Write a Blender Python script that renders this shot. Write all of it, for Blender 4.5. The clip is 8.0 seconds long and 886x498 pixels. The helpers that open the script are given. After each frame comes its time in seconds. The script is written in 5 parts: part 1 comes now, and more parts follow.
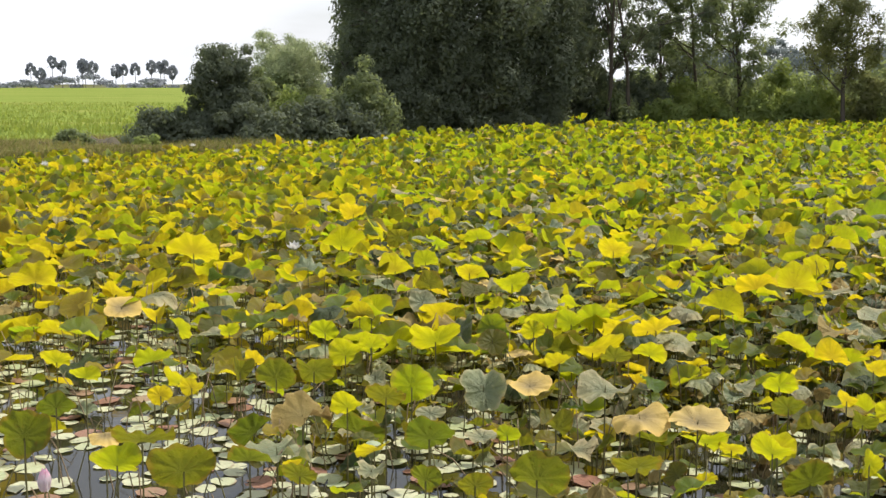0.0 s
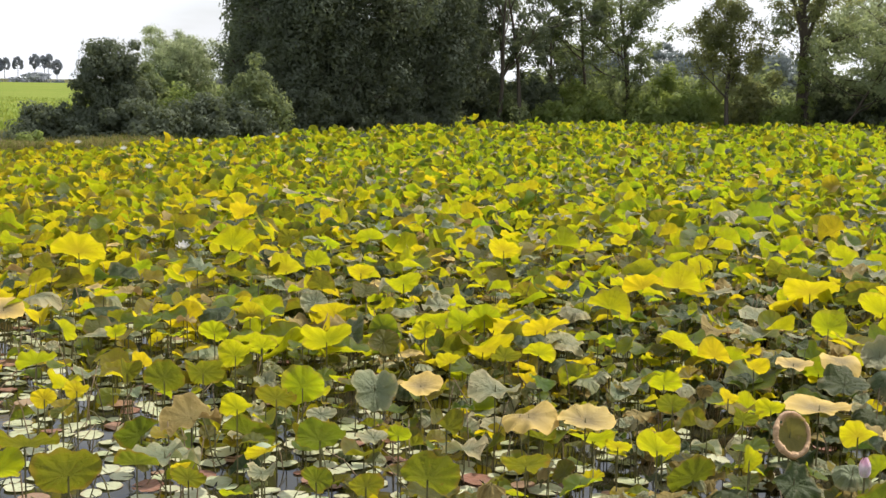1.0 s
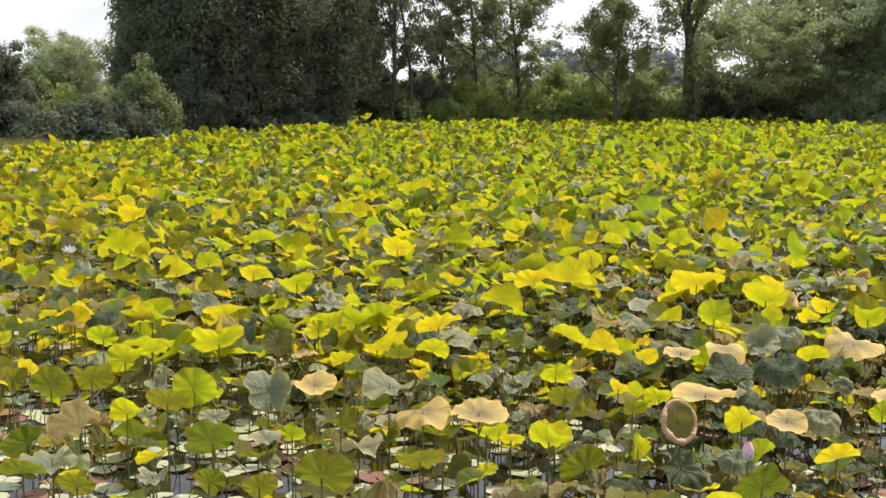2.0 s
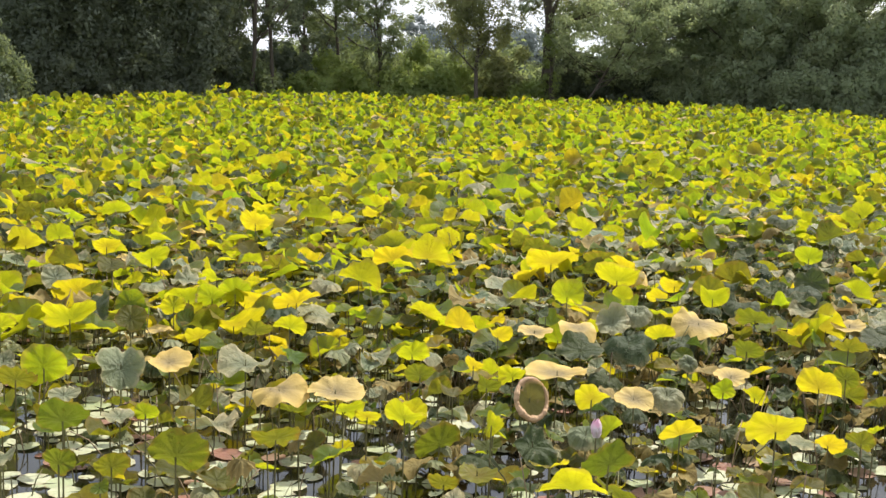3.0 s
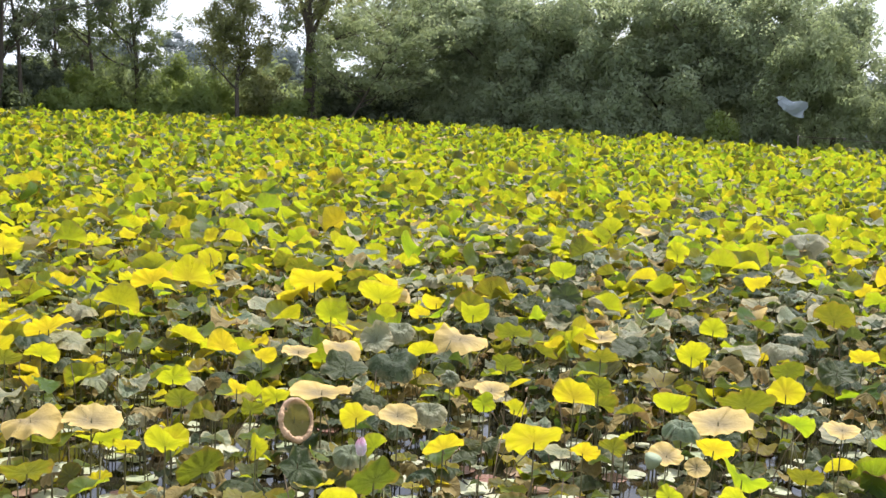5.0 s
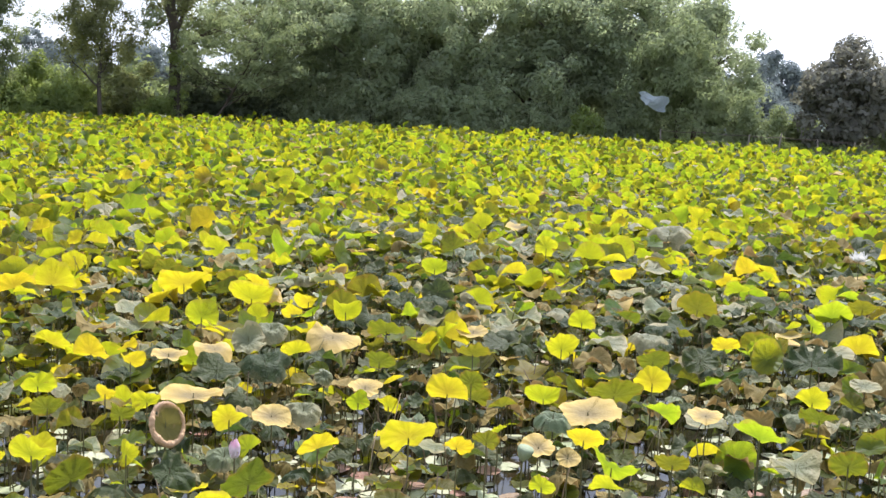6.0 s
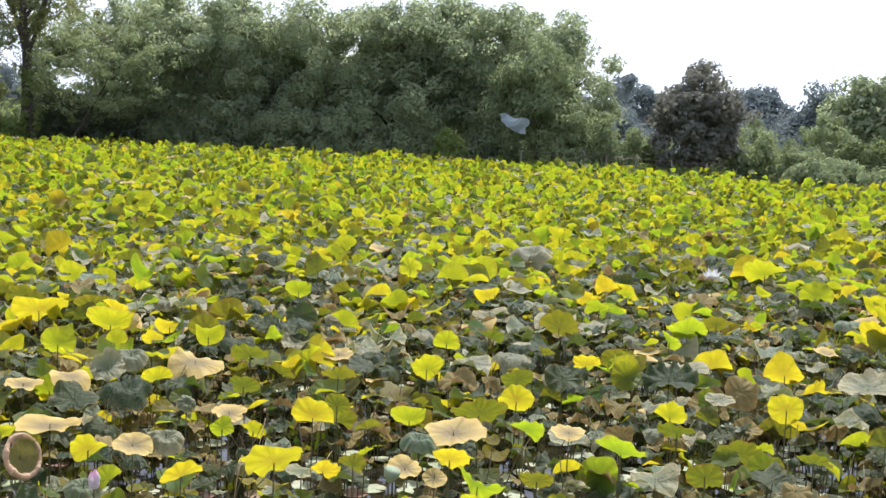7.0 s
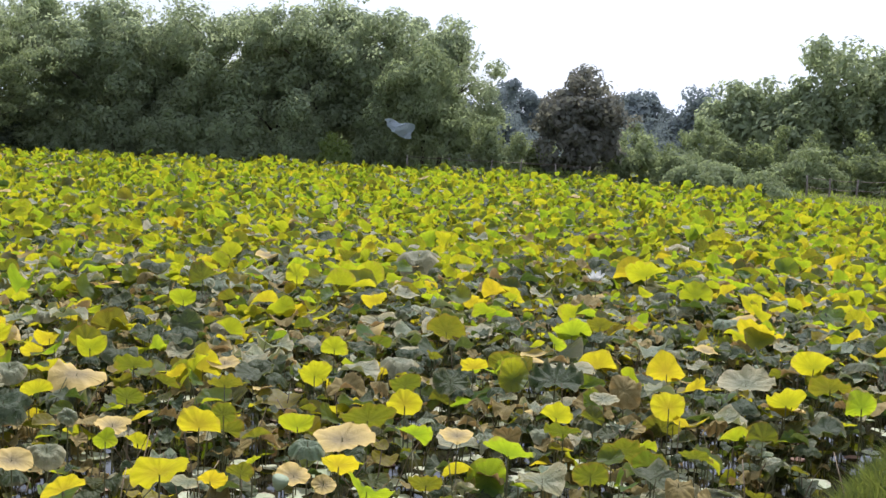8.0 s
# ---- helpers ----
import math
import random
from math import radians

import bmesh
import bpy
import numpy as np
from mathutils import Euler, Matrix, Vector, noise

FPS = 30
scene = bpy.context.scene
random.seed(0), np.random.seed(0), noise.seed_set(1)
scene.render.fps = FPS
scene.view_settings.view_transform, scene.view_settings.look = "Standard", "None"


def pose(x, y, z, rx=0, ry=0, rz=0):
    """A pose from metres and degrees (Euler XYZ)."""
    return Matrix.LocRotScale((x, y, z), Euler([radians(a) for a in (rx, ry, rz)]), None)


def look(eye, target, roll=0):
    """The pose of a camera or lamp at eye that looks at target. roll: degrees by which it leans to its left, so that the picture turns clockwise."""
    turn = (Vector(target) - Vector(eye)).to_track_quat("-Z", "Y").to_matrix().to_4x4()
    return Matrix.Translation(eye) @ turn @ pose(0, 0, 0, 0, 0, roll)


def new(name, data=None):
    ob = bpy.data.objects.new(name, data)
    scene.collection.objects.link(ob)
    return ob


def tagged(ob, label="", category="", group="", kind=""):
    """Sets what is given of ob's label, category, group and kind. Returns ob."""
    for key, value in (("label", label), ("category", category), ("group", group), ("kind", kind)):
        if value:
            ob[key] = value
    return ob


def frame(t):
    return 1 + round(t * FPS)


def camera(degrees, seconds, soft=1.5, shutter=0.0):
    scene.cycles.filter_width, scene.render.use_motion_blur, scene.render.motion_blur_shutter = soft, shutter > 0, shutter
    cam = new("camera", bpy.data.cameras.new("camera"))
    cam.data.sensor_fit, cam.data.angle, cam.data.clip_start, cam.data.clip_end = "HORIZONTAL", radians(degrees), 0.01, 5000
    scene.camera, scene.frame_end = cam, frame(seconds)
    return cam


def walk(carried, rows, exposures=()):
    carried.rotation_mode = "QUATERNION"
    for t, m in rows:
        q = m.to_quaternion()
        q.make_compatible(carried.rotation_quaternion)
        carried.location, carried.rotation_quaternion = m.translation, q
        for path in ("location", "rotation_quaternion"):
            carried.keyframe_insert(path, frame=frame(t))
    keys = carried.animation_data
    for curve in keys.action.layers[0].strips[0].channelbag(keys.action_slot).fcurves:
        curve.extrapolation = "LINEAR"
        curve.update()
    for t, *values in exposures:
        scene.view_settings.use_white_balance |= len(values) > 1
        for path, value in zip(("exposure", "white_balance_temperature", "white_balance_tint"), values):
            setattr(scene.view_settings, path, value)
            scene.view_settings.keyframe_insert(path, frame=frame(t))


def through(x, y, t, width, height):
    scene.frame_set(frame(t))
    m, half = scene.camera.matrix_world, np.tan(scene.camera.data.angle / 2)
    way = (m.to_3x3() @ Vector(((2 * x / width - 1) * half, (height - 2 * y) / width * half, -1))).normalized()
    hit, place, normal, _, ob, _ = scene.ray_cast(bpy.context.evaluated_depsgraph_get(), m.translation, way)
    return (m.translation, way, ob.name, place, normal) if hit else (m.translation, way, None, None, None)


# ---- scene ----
cam = camera(40.08, 8.0, soft=1.5)
PATH = [
    (0, pose(-0.001, 0.001, 2.500, 82.25, 0.00, 0.00)),
    (0.5, pose(0.005, -0.018, 2.508, 82.31, -0.48, -2.56)),
    (1, pose(0.002, -0.019, 2.511, 82.26, -0.80, -5.03)),
    (1.5, pose(0.016, -0.029, 2.511, 82.16, -0.56, -6.93)),
    (2, pose(0.032, -0.047, 2.503, 82.27, -0.34, -10.03)),
    (2.2, pose(0.044, -0.076, 2.530, 81.44, -0.94, -11.55)),
    (3.3, pose(0.021, -0.086, 2.545, 81.22, -2.12, -17.87)),
    (3.5, pose(0.045, -0.061, 2.524, 81.26, -2.11, -18.79)),
    (4, pose(0.041, -0.079, 2.543, 81.46, -2.79, -22.09)),
    (4.5, pose(0.034, -0.084, 2.549, 81.77, -2.92, -24.84)),
    (4.7, pose(0.038, -0.086, 2.548, 82.19, -2.90, -25.90)),
    (5.8, pose(0.033, -0.127, 2.562, 82.57, -2.50, -32.38)),
    (6, pose(0.028, -0.121, 2.562, 82.62, -2.52, -33.70)),
    (6.5, pose(0.028, -0.110, 2.561, 83.22, -2.51, -36.89)),
    (7, pose(0.015, -0.136, 2.570, 83.91, -2.65, -40.14)),
    (7.5, pose(0.017, -0.142, 2.580, 84.27, -2.48, -42.50)),
    (8, pose(0.010, -0.154, 2.572, 84.38, -2.41, -45.50)),
]
walk(cam, PATH, [(0, -0.02, 6500, 10), (2, 0.06, 6450, 10), (4, 0.34, 6150, 12), (6, 0.36, 5800, 14), (8, -0.06, 5700, 14)])

# ---- world and sun ----
SUN_AZ, SUN_EL = 58.0, 56.0


def heading(az, d=1.0):
    """A point of the plan, by its bearing clockwise from north (+y) and its distance from the viewing spot."""
    a = radians(az)
    return (d * math.sin(a), d * math.cos(a))


world = bpy.data.worlds.new("sky")
scene.world = world
world.use_nodes = True
wn, wl = world.node_tree.nodes, world.node_tree.links
wn.clear()
sky = wn.new("ShaderNodeTexSky")
sky.sky_type = "NISHITA"
sky.sun_disc = False
sky.sun_elevation, sky.sun_rotation = radians(SUN_EL), radians(SUN_AZ)
sky.dust_density = 3.0
wco = wn.new("ShaderNodeTexCoord")
wmap = wn.new("ShaderNodeMapping")
wmap.inputs["Scale"].default_value = (1.2, 1.2, 5.0)
wnoise = wn.new("ShaderNodeTexNoise")
wnoise.inputs["Scale"].default_value = 2.2
wnoise.inputs["Detail"].default_value = 6.0
wramp = wn.new("ShaderNodeMapRange")
wramp.inputs["From Min"].default_value = 0.30
wramp.inputs["From Max"].default_value = 0.62
wramp.inputs["To Min"].default_value = 0.45
wramp.inputs["To Max"].default_value = 0.95
wmix = wn.new("ShaderNodeMix")
wmix.data_type = "RGBA"
wmix.inputs["B"].default_value = (9.0, 9.25, 9.9, 1)
wbg = wn.new("ShaderNodeBackground")
wbg.inputs["Strength"].default_value = 0.145
wout = wn.new("ShaderNodeOutputWorld")
wl.new(wco.outputs["Generated"], wmap.inputs["Vector"])
wl.new(wmap.outputs["Vector"], wnoise.inputs["Vector"])
wl.new(wnoise.outputs["Fac"], wramp.inputs["Value"])
wsep = wn.new("ShaderNodeSeparateXYZ")
wl.new(wco.outputs["Generated"], wsep.inputs["Vector"])
whigh = wn.new("ShaderNodeMapRange")
whigh.inputs["From Min"].default_value, whigh.inputs["From Max"].default_value = 0.15, 0.75
whigh.inputs["To Min"].default_value, whigh.inputs["To Max"].default_value = 1.0, 0.6
wl.new(wsep.outputs["Z"], whigh.inputs["Value"])
wmul = wn.new("ShaderNodeMath")
wmul.operation = "MULTIPLY"
wl.new(wramp.outputs["Result"], wmul.inputs[0])
wl.new(whigh.outputs["Result"], wmul.inputs[1])
wl.new(wmul.outputs[0], wmix.inputs["Factor"])
wl.new(sky.outputs["Color"], wmix.inputs["A"])
wl.new(wmix.outputs["Result"], wbg.inputs["Color"])
wl.new(wbg.outputs["Background"], wout.inputs["Surface"])

sun = new("sun", bpy.data.lights.new("sun", "SUN"))
sun.data.energy, sun.data.angle, sun.data.color = 5.0, radians(0.6), (1.0, 0.94, 0.83)
sx, sy = heading(SUN_AZ, math.cos(radians(SUN_EL)) * 100)
sun.matrix_world = look((sx, sy, math.sin(radians(SUN_EL)) * 100), (0, 0, 0))
scene.view_settings.exposure = 0.0


# ---- materials ----
class Nodes:
    """A small wrapper for writing a node material."""

    def __init__(self, name):
        self.mat = bpy.data.materials.new(name)
        self.mat.use_nodes = True
        self.n, self.l = self.mat.node_tree.nodes, self.mat.node_tree.links
        self.n.clear()
        self.out = self.n.new("ShaderNodeOutputMaterial")

    def add(self, kind, **inputs):
        node = self.n.new(kind)
        for key, value in inputs.items():
            self.put(node, key, value)
        return node

    def put(self, node, key, value):
        socket = node.inputs[int(key[1:])] if key[0] == "i" and key[1:].isdigit() else node.inputs[key.replace("_", " ")]
        if hasattr(value, "links"):
            self.l.new(value, socket)
        else:
            socket.default_value = value

    def math(self, op, a, b=0.0):
        node = self.n.new("ShaderNodeMath")
        node.operation = op
        self.put(node, "i0", a)
        self.put(node, "i1", b)
        return node.outputs[0]

    def mix(self, fac, a, b):
        node = self.n.new("ShaderNodeMix")
        node.data_type = "RGBA"
        self.put(node, "Factor", fac)
        self.put(node, "A", a)
        self.put(node, "B", b)
        return node.outputs["Result"]

    def ramp(self, fac, stops):
        node = self.n.new("ShaderNodeValToRGB")
        el = node.color_ramp.elements
        while len(el) < len(stops):
            el.new(0.5)
        for e, (p, c) in zip(el, stops):
            e.position, e.color = p, (*c, 1)
        self.put(node, "Fac", fac)
        return node.outputs["Color"]

    def place(self):
        return self.n.new("ShaderNodeNewGeometry").outputs["Position"]

    def noise(self, scale, detail=3.0, where=None, rough=0.55):
        node = self.add("ShaderNodeTexNoise", Scale=scale, Detail=detail, Roughness=rough, Vector=where or self.place())
        return node.outputs["Fac"]

    def chance(self):
        """A number for each thing and, in joined meshes, for each piece."""
        a = self.n.new("ShaderNodeObjectInfo").outputs["Random"]
        b = self.n.new("ShaderNodeNewGeometry").outputs["Random Per Island"]
        return self.math("FRACT", self.math("ADD", a, b))

    def bump(self, height, strength=0.4, distance=0.01):
        return self.add("ShaderNodeBump", Height=height, Strength=strength, Distance=distance).outputs["Normal"]

    def finish(self, shader):
        self.l.new(shader, self.out.inputs["Surface"])
        return self.mat


def scaled(c, k):
    return tuple(min(1.0, v * k) for v in c)


def leaf_material(name, tones, glow, share=0.5, rough=0.5, rim=(0.28, 0.17, 0.05), rim_share=0.5, veins=21.0, heart=None, heart_share=0.6, worn=0.86, gloss=0.3, crinkle=0.0, blot=1.0, heart_size=0.95):
    """A pond leaf: waxy skin, light coming through, radiating veins, blotches and a worn rim. tones: the skin's colours, glow: those of light through it."""
    m = Nodes(name)
    rnd = m.chance()
    uv = m.add("ShaderNodeSeparateXYZ", Vector=m.n.new("ShaderNodeTexCoord").outputs["UV"])
    around, out = uv.outputs["X"], uv.outputs["Y"]
    vein = m.math("POWER", m.math("ABSOLUTE", m.math("COSINE", m.math("MULTIPLY", around, math.pi * veins))), 14.0)
    vein = m.math("MULTIPLY", vein, m.math("GREATER_THAN", out, 0.06))
    blotch = m.noise(11.0, 5.0, rough=0.62)
    fine = m.noise(60.0, 3.0)
    step = 1.0 / (len(tones) - 1)
    skin = m.ramp(rnd, [(i * step, c) for i, c in enumerate(tones)])
    through = m.ramp(rnd, [(i * step, c) for i, c in enumerate(glow)])
    broad = m.noise(5.0, 3.0)
    spot = m.math("MULTIPLY", m.math("SUBTRACT", m.math("ADD", m.math("MULTIPLY", blotch, 0.6), m.math("MULTIPLY", broad, 0.5)), 0.5), 2.6)
    node = m.add("ShaderNodeClamp", Value=spot)
    spot = node.outputs[0]
    skin = m.mix(m.math("MULTIPLY", spot, 0.7 * blot), skin, (*scaled(tones[-1], 0.55), 1))
    through = m.mix(m.math("MULTIPLY", spot, 0.75 * blot), through, (*scaled(glow[0], 0.5), 1))
    # darker heart; in the green and yellow kinds it also paints leaf shading
    if heart:
        core = m.math("ADD", out, m.math("MULTIPLY", m.math("SUBTRACT", blotch, 0.5), 0.5))
        core = m.add("ShaderNodeMapRange", Value=core, From_Min=heart_size - 0.75, From_Max=heart_size, To_Min=heart_share, To_Max=0.0).outputs["Result"]
        skin = m.mix(core, skin, (*heart, 1))
        through = m.mix(core, through, (*scaled(heart, 1.2), 1))
    edge = m.math("ADD", out, m.math("MULTIPLY", m.math("SUBTRACT", blotch, 0.5), 0.9))
    edge = m.add("ShaderNodeMapRange", Value=edge, From_Min=worn, From_Max=worn + 0.22, To_Min=0.0, To_Max=rim_share).outputs["Result"]
    skin = m.mix(edge, skin, (*rim, 1))
    through = m.mix(edge, through, (*scaled(rim, 1.3), 1))
    rust = m.add("ShaderNodeMapRange", Value=m.noise(26.0, 4.0), From_Min=0.62, From_Max=0.74, To_Min=0.0, To_Max=0.6 * blot).outputs["Result"]
    skin = m.mix(rust, skin, (*scaled(rim, 0.7), 1))
    through = m.mix(rust, through, (*scaled(rim, 0.6), 1))
    pleat = m.math("COSINE", m.math("ADD", m.math("MULTIPLY", around, math.pi * 2 * 10), m.math("MULTIPLY", blotch, 5.0)))
    # shadows along the pleats, painted into the colour of light coming through
    pleat_shade = m.math("MULTIPLY", m.math("ADD", m.math("MULTIPLY", pleat, 0.5), 0.5), m.math("MULTIPLY", blotch, 0.75 * (1 - gloss)))
    skin = m.mix(m.math("MULTIPLY", vein, 0.05 * (1 - gloss)), skin, (*scaled(tones[0], 1.5), 1))
    through = m.mix(m.math("MULTIPLY", vein, 0.22), through, (*scaled(glow[0], 0.4), 1))
    through = m.mix(pleat_shade, through, (*scaled(glow[-1], 0.55), 1))
    height = m.math("ADD", m.math("MULTIPLY", vein, 0.02), m.math("ADD", m.math("MULTIPLY", fine, 0.16), blotch))
    height = m.math("ADD", height, m.math("MULTIPLY", m.math("MULTIPLY", pleat, out), 0.22 * (1 - gloss)))
    normal = m.bump(height, 0.5 + 0.4 * crinkle, 0.03 + 0.02 * crinkle)
    a = m.add("ShaderNodeBsdfPrincipled", Base_Color=skin, Roughness=rough, Normal=normal)
    a.inputs["Specular IOR Level"].default_value = gloss
    b = m.add("ShaderNodeBsdfTranslucent", Color=through, Normal=normal)
    mixed = m.add("ShaderNodeMixShader", Fac=share, i1=a.outputs[0], i2=b.outputs[0])
    return m.finish(mixed.outputs[0])


LIME = leaf_material("lotus_leaf_lime", [(0.11, 0.17, 0.03), (0.15, 0.20, 0.03), (0.08, 0.14, 0.03), (0.12, 0.18, 0.04)],
                     [(0.54, 0.575, 0.006), (0.73, 0.635, 0.007), (0.40, 0.485, 0.006), (0.64, 0.62, 0.007)], 0.62, heart=(0.10, 0.14, 0.012), heart_share=0.62)
GREEN = leaf_material("lotus_leaf_green", [(0.08, 0.16, 0.04), (0.11, 0.19, 0.04), (0.06, 0.13, 0.04)],
                      [(0.44, 0.57, 0.008), (0.56, 0.63, 0.008), (0.36, 0.50, 0.008)], 0.62, heart=(0.08, 0.14, 0.015), heart_share=0.62)
YELLOW = leaf_material("lotus_leaf_yellow", [(0.22, 0.21, 0.03), (0.27, 0.22, 0.03), (0.17, 0.18, 0.03)],
                       [(0.72, 0.63, 0.007), (0.85, 0.64, 0.008), (0.62, 0.60, 0.007)], 0.62, rim=(0.36, 0.24, 0.05), heart=(0.22, 0.15, 0.02), heart_share=0.6)
OLIVE = leaf_material("lotus_leaf_olive", [(0.11, 0.12, 0.03), (0.14, 0.12, 0.03), (0.08, 0.11, 0.03)],
                      [(0.26, 0.28, 0.01), (0.34, 0.30, 0.012), (0.18, 0.24, 0.01)], 0.5, 0.5, gloss=0.2, crinkle=0.5, rim=(0.25, 0.14, 0.03), rim_share=0.7, heart=(0.07, 0.08, 0.02), heart_share=0.5)
# dark green kind: leaves standing in shade get that shade as colour
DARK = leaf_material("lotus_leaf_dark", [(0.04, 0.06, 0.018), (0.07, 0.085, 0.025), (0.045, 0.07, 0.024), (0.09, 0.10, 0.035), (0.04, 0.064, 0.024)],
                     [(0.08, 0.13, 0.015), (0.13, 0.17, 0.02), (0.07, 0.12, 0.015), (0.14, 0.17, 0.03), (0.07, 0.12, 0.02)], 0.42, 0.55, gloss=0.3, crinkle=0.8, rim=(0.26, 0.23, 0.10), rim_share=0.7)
# pale waxy kind; its lightness also holds painted sky sheen
PALE = leaf_material("lotus_leaf_pale", [(0.26, 0.28, 0.12), (0.44, 0.36, 0.18), (0.17, 0.23, 0.12), (0.38, 0.34, 0.18)],
                     [(0.30, 0.34, 0.10), (0.36, 0.36, 0.16), (0.28, 0.33, 0.10), (0.3, 0.3, 0.1)], 0.3, 0.5, gloss=0.3, crinkle=0.8, rim=(0.60, 0.48, 0.26), heart=(0.10, 0.13, 0.07), heart_share=0.7, heart_size=1.02)
TAN = leaf_material("lotus_leaf_tan", [(0.64, 0.45, 0.11), (0.70, 0.50, 0.14), (0.54, 0.40, 0.12)],
                    [(0.60, 0.40, 0.14), (0.66, 0.42, 0.18), (0.52, 0.36, 0.14)], 0.22, 0.7, rim=(0.70, 0.48, 0.15), heart=(0.17, 0.135, 0.07), heart_share=0.85, heart_size=0.98)
BROWN = leaf_material("lotus_leaf_brown", [(0.30, 0.23, 0.07), (0.42, 0.32, 0.12), (0.24, 0.18, 0.05)],
                      [(0.30, 0.19, 0.06), (0.34, 0.20, 0.08), (0.22, 0.15, 0.05)], 0.35, 0.65, gloss=0.12, crinkle=0.5, rim=(0.52, 0.38, 0.17), heart=(0.14, 0.12, 0.05))
CUP = leaf_material("lotus_leaf_cup", [(0.20, 0.17, 0.05), (0.22, 0.18, 0.05), (0.18, 0.17, 0.05)],
                    [(0.30, 0.24, 0.04), (0.32, 0.25, 0.05), (0.28, 0.24, 0.04)], 0.3, 0.8, rim=(0.55, 0.36, 0.20), rim_share=1.0, worn=0.76)
PAD = leaf_material("lily_pad_green", [(0.54, 0.57, 0.36), (0.62, 0.62, 0.42), (0.44, 0.50, 0.28)],
                    [(0.25, 0.30, 0.05), (0.30, 0.30, 0.06), (0.22, 0.28, 0.04)], 0.2, 0.38, rim=(0.34, 0.18, 0.12), rim_share=0.6, veins=13.0)
PAD_RED = leaf_material("lily_pad_red", [(0.34, 0.20, 0.14), (0.30, 0.14, 0.10), (0.36, 0.26, 0.16)],
                        [(0.30, 0.14, 0.05), (0.34, 0.16, 0.06), (0.28, 0.16, 0.05)], 0.2, 0.45, rim=(0.25, 0.10, 0.07), veins=13.0)
KINDS = {"green": GREEN, "lime": LIME, "yellow": YELLOW, "olive": OLIVE, "dark": DARK, "pale": PALE, "tan": TAN, "brown": BROWN}


def plain_material(name, a, b, scale=6.0, rough=0.8, bump=0.4, distance=0.02, fine=40.0):
    m = Nodes(name)
    col = m.mix(m.noise(scale, 5.0), (*a, 1), (*b, 1))
    speck = m.noise(fine, 3.0)
    col = m.mix(m.math("MULTIPLY", speck, 0.4), col, (*scaled(a, 0.6), 1))
    p = m.add("ShaderNodeBsdfPrincipled", Base_Color=col, Roughness=rough, Normal=m.bump(speck, bump, distance))
    return m.finish(p.outputs[0])


def foliage_material(name, tones, glow, share=0.4, rough=0.8):
    """Leaves of trees and grass: slightly glossy, light coming through, tone varying by leaf and by bough."""
    m = Nodes(name)
    rnd = m.chance()
    step = 1.0 / (len(tones) - 1)
    skin = m.ramp(rnd, [(i * step, c) for i, c in enumerate(tones)])
    # uneven tone by bough, which also puts clump shading into the colour
    bough = m.add("ShaderNodeMapRange", Value=m.noise(1.1, 3.0), From_Min=0.38, From_Max=0.68, To_Min=0.0, To_Max=0.5).outputs["Result"]
    skin = m.mix(bough, skin, (*scaled(tones[0], 0.6), 1))
    through = m.mix(rnd, (*glow[0], 1), (*glow[1], 1))
    through = m.mix(bough, through, (*scaled(glow[0], 0.6), 1))
    a = m.add("ShaderNodeBsdfPrincipled", Base_Color=skin, Roughness=rough)
    a.inputs["Specular IOR Level"].default_value = 0.18
    b = m.add("ShaderNodeBsdfTranslucent", Color=through)
    return m.finish(m.add("ShaderNodeMixShader", Fac=share, i1=a.outputs[0], i2=b.outputs[0]).outputs[0])


STALK = plain_material("stalk_green_brown", (0.10, 0.12, 0.03), (0.16, 0.11, 0.05), 14.0, 0.7)
DRY_STALK = plain_material("stalk_dry", (0.26, 0.19, 0.10), (0.16, 0.11, 0.07), 14.0, 0.8)
FRILL = plain_material("dry_leaf_frill", (0.62, 0.41, 0.24), (0.48, 0.30, 0.16), 30.0, 0.85, 0.6, 0.02, 60.0)
BARK = plain_material("tree_bark", (0.07, 0.055, 0.04), (0.12, 0.10, 0.075), 5.0, 0.9, 0.8, 0.03, 18.0)
PALM_BARK = plain_material("palm_bark", (0.10, 0.09, 0.08), (0.16, 0.14, 0.12), 2.0, 0.9)
WEATHERED = plain_material("weathered_wood", (0.16, 0.13, 0.10), (0.24, 0.21, 0.17), 8.0, 0.85)
SOIL = plain_material("dry_earth", (0.075, 0.065, 0.04), (0.12, 0.10, 0.06), 3.0, 0.95, 0.8, 0.08, 14.0)
WIRE = plain_material("rusty_wire", (0.12, 0.08, 0.06), (0.2, 0.15, 0.12), 12.0, 0.6)
PETAL = leaf_material("petal_pink_white", [(0.90, 0.80, 0.82), (0.90, 0.84, 0.85), (0.90, 0.86, 0.86)],
                      [(0.88, 0.68, 0.80), (0.9, 0.76, 0.86), (0.9, 0.8, 0.86)], 0.5, 0.5, rim=(0.88, 0.45, 0.60), rim_share=0.8, worn=0.66, veins=7.0, blot=0.1)
PETAL_WHITE = leaf_material("petal_white", [(0.80, 0.80, 0.76), (0.82, 0.80, 0.78), (0.80, 0.78, 0.74)],
                            [(0.75, 0.75, 0.68), (0.75, 0.75, 0.7), (0.75, 0.72, 0.66)], 0.4, 0.5, rim=(0.8, 0.74, 0.72), veins=7.0, blot=0.1)
POD = plain_material("seed_pod", (0.22, 0.28, 0.16), (0.30, 0.33, 0.20), 20.0, 0.7)
SHEET = plain_material("white_plastic_sheet", (0.58, 0.64, 0.66), (0.46, 0.52, 0.54), 3.0, 0.5, 0.3, 0.05, 9.0)

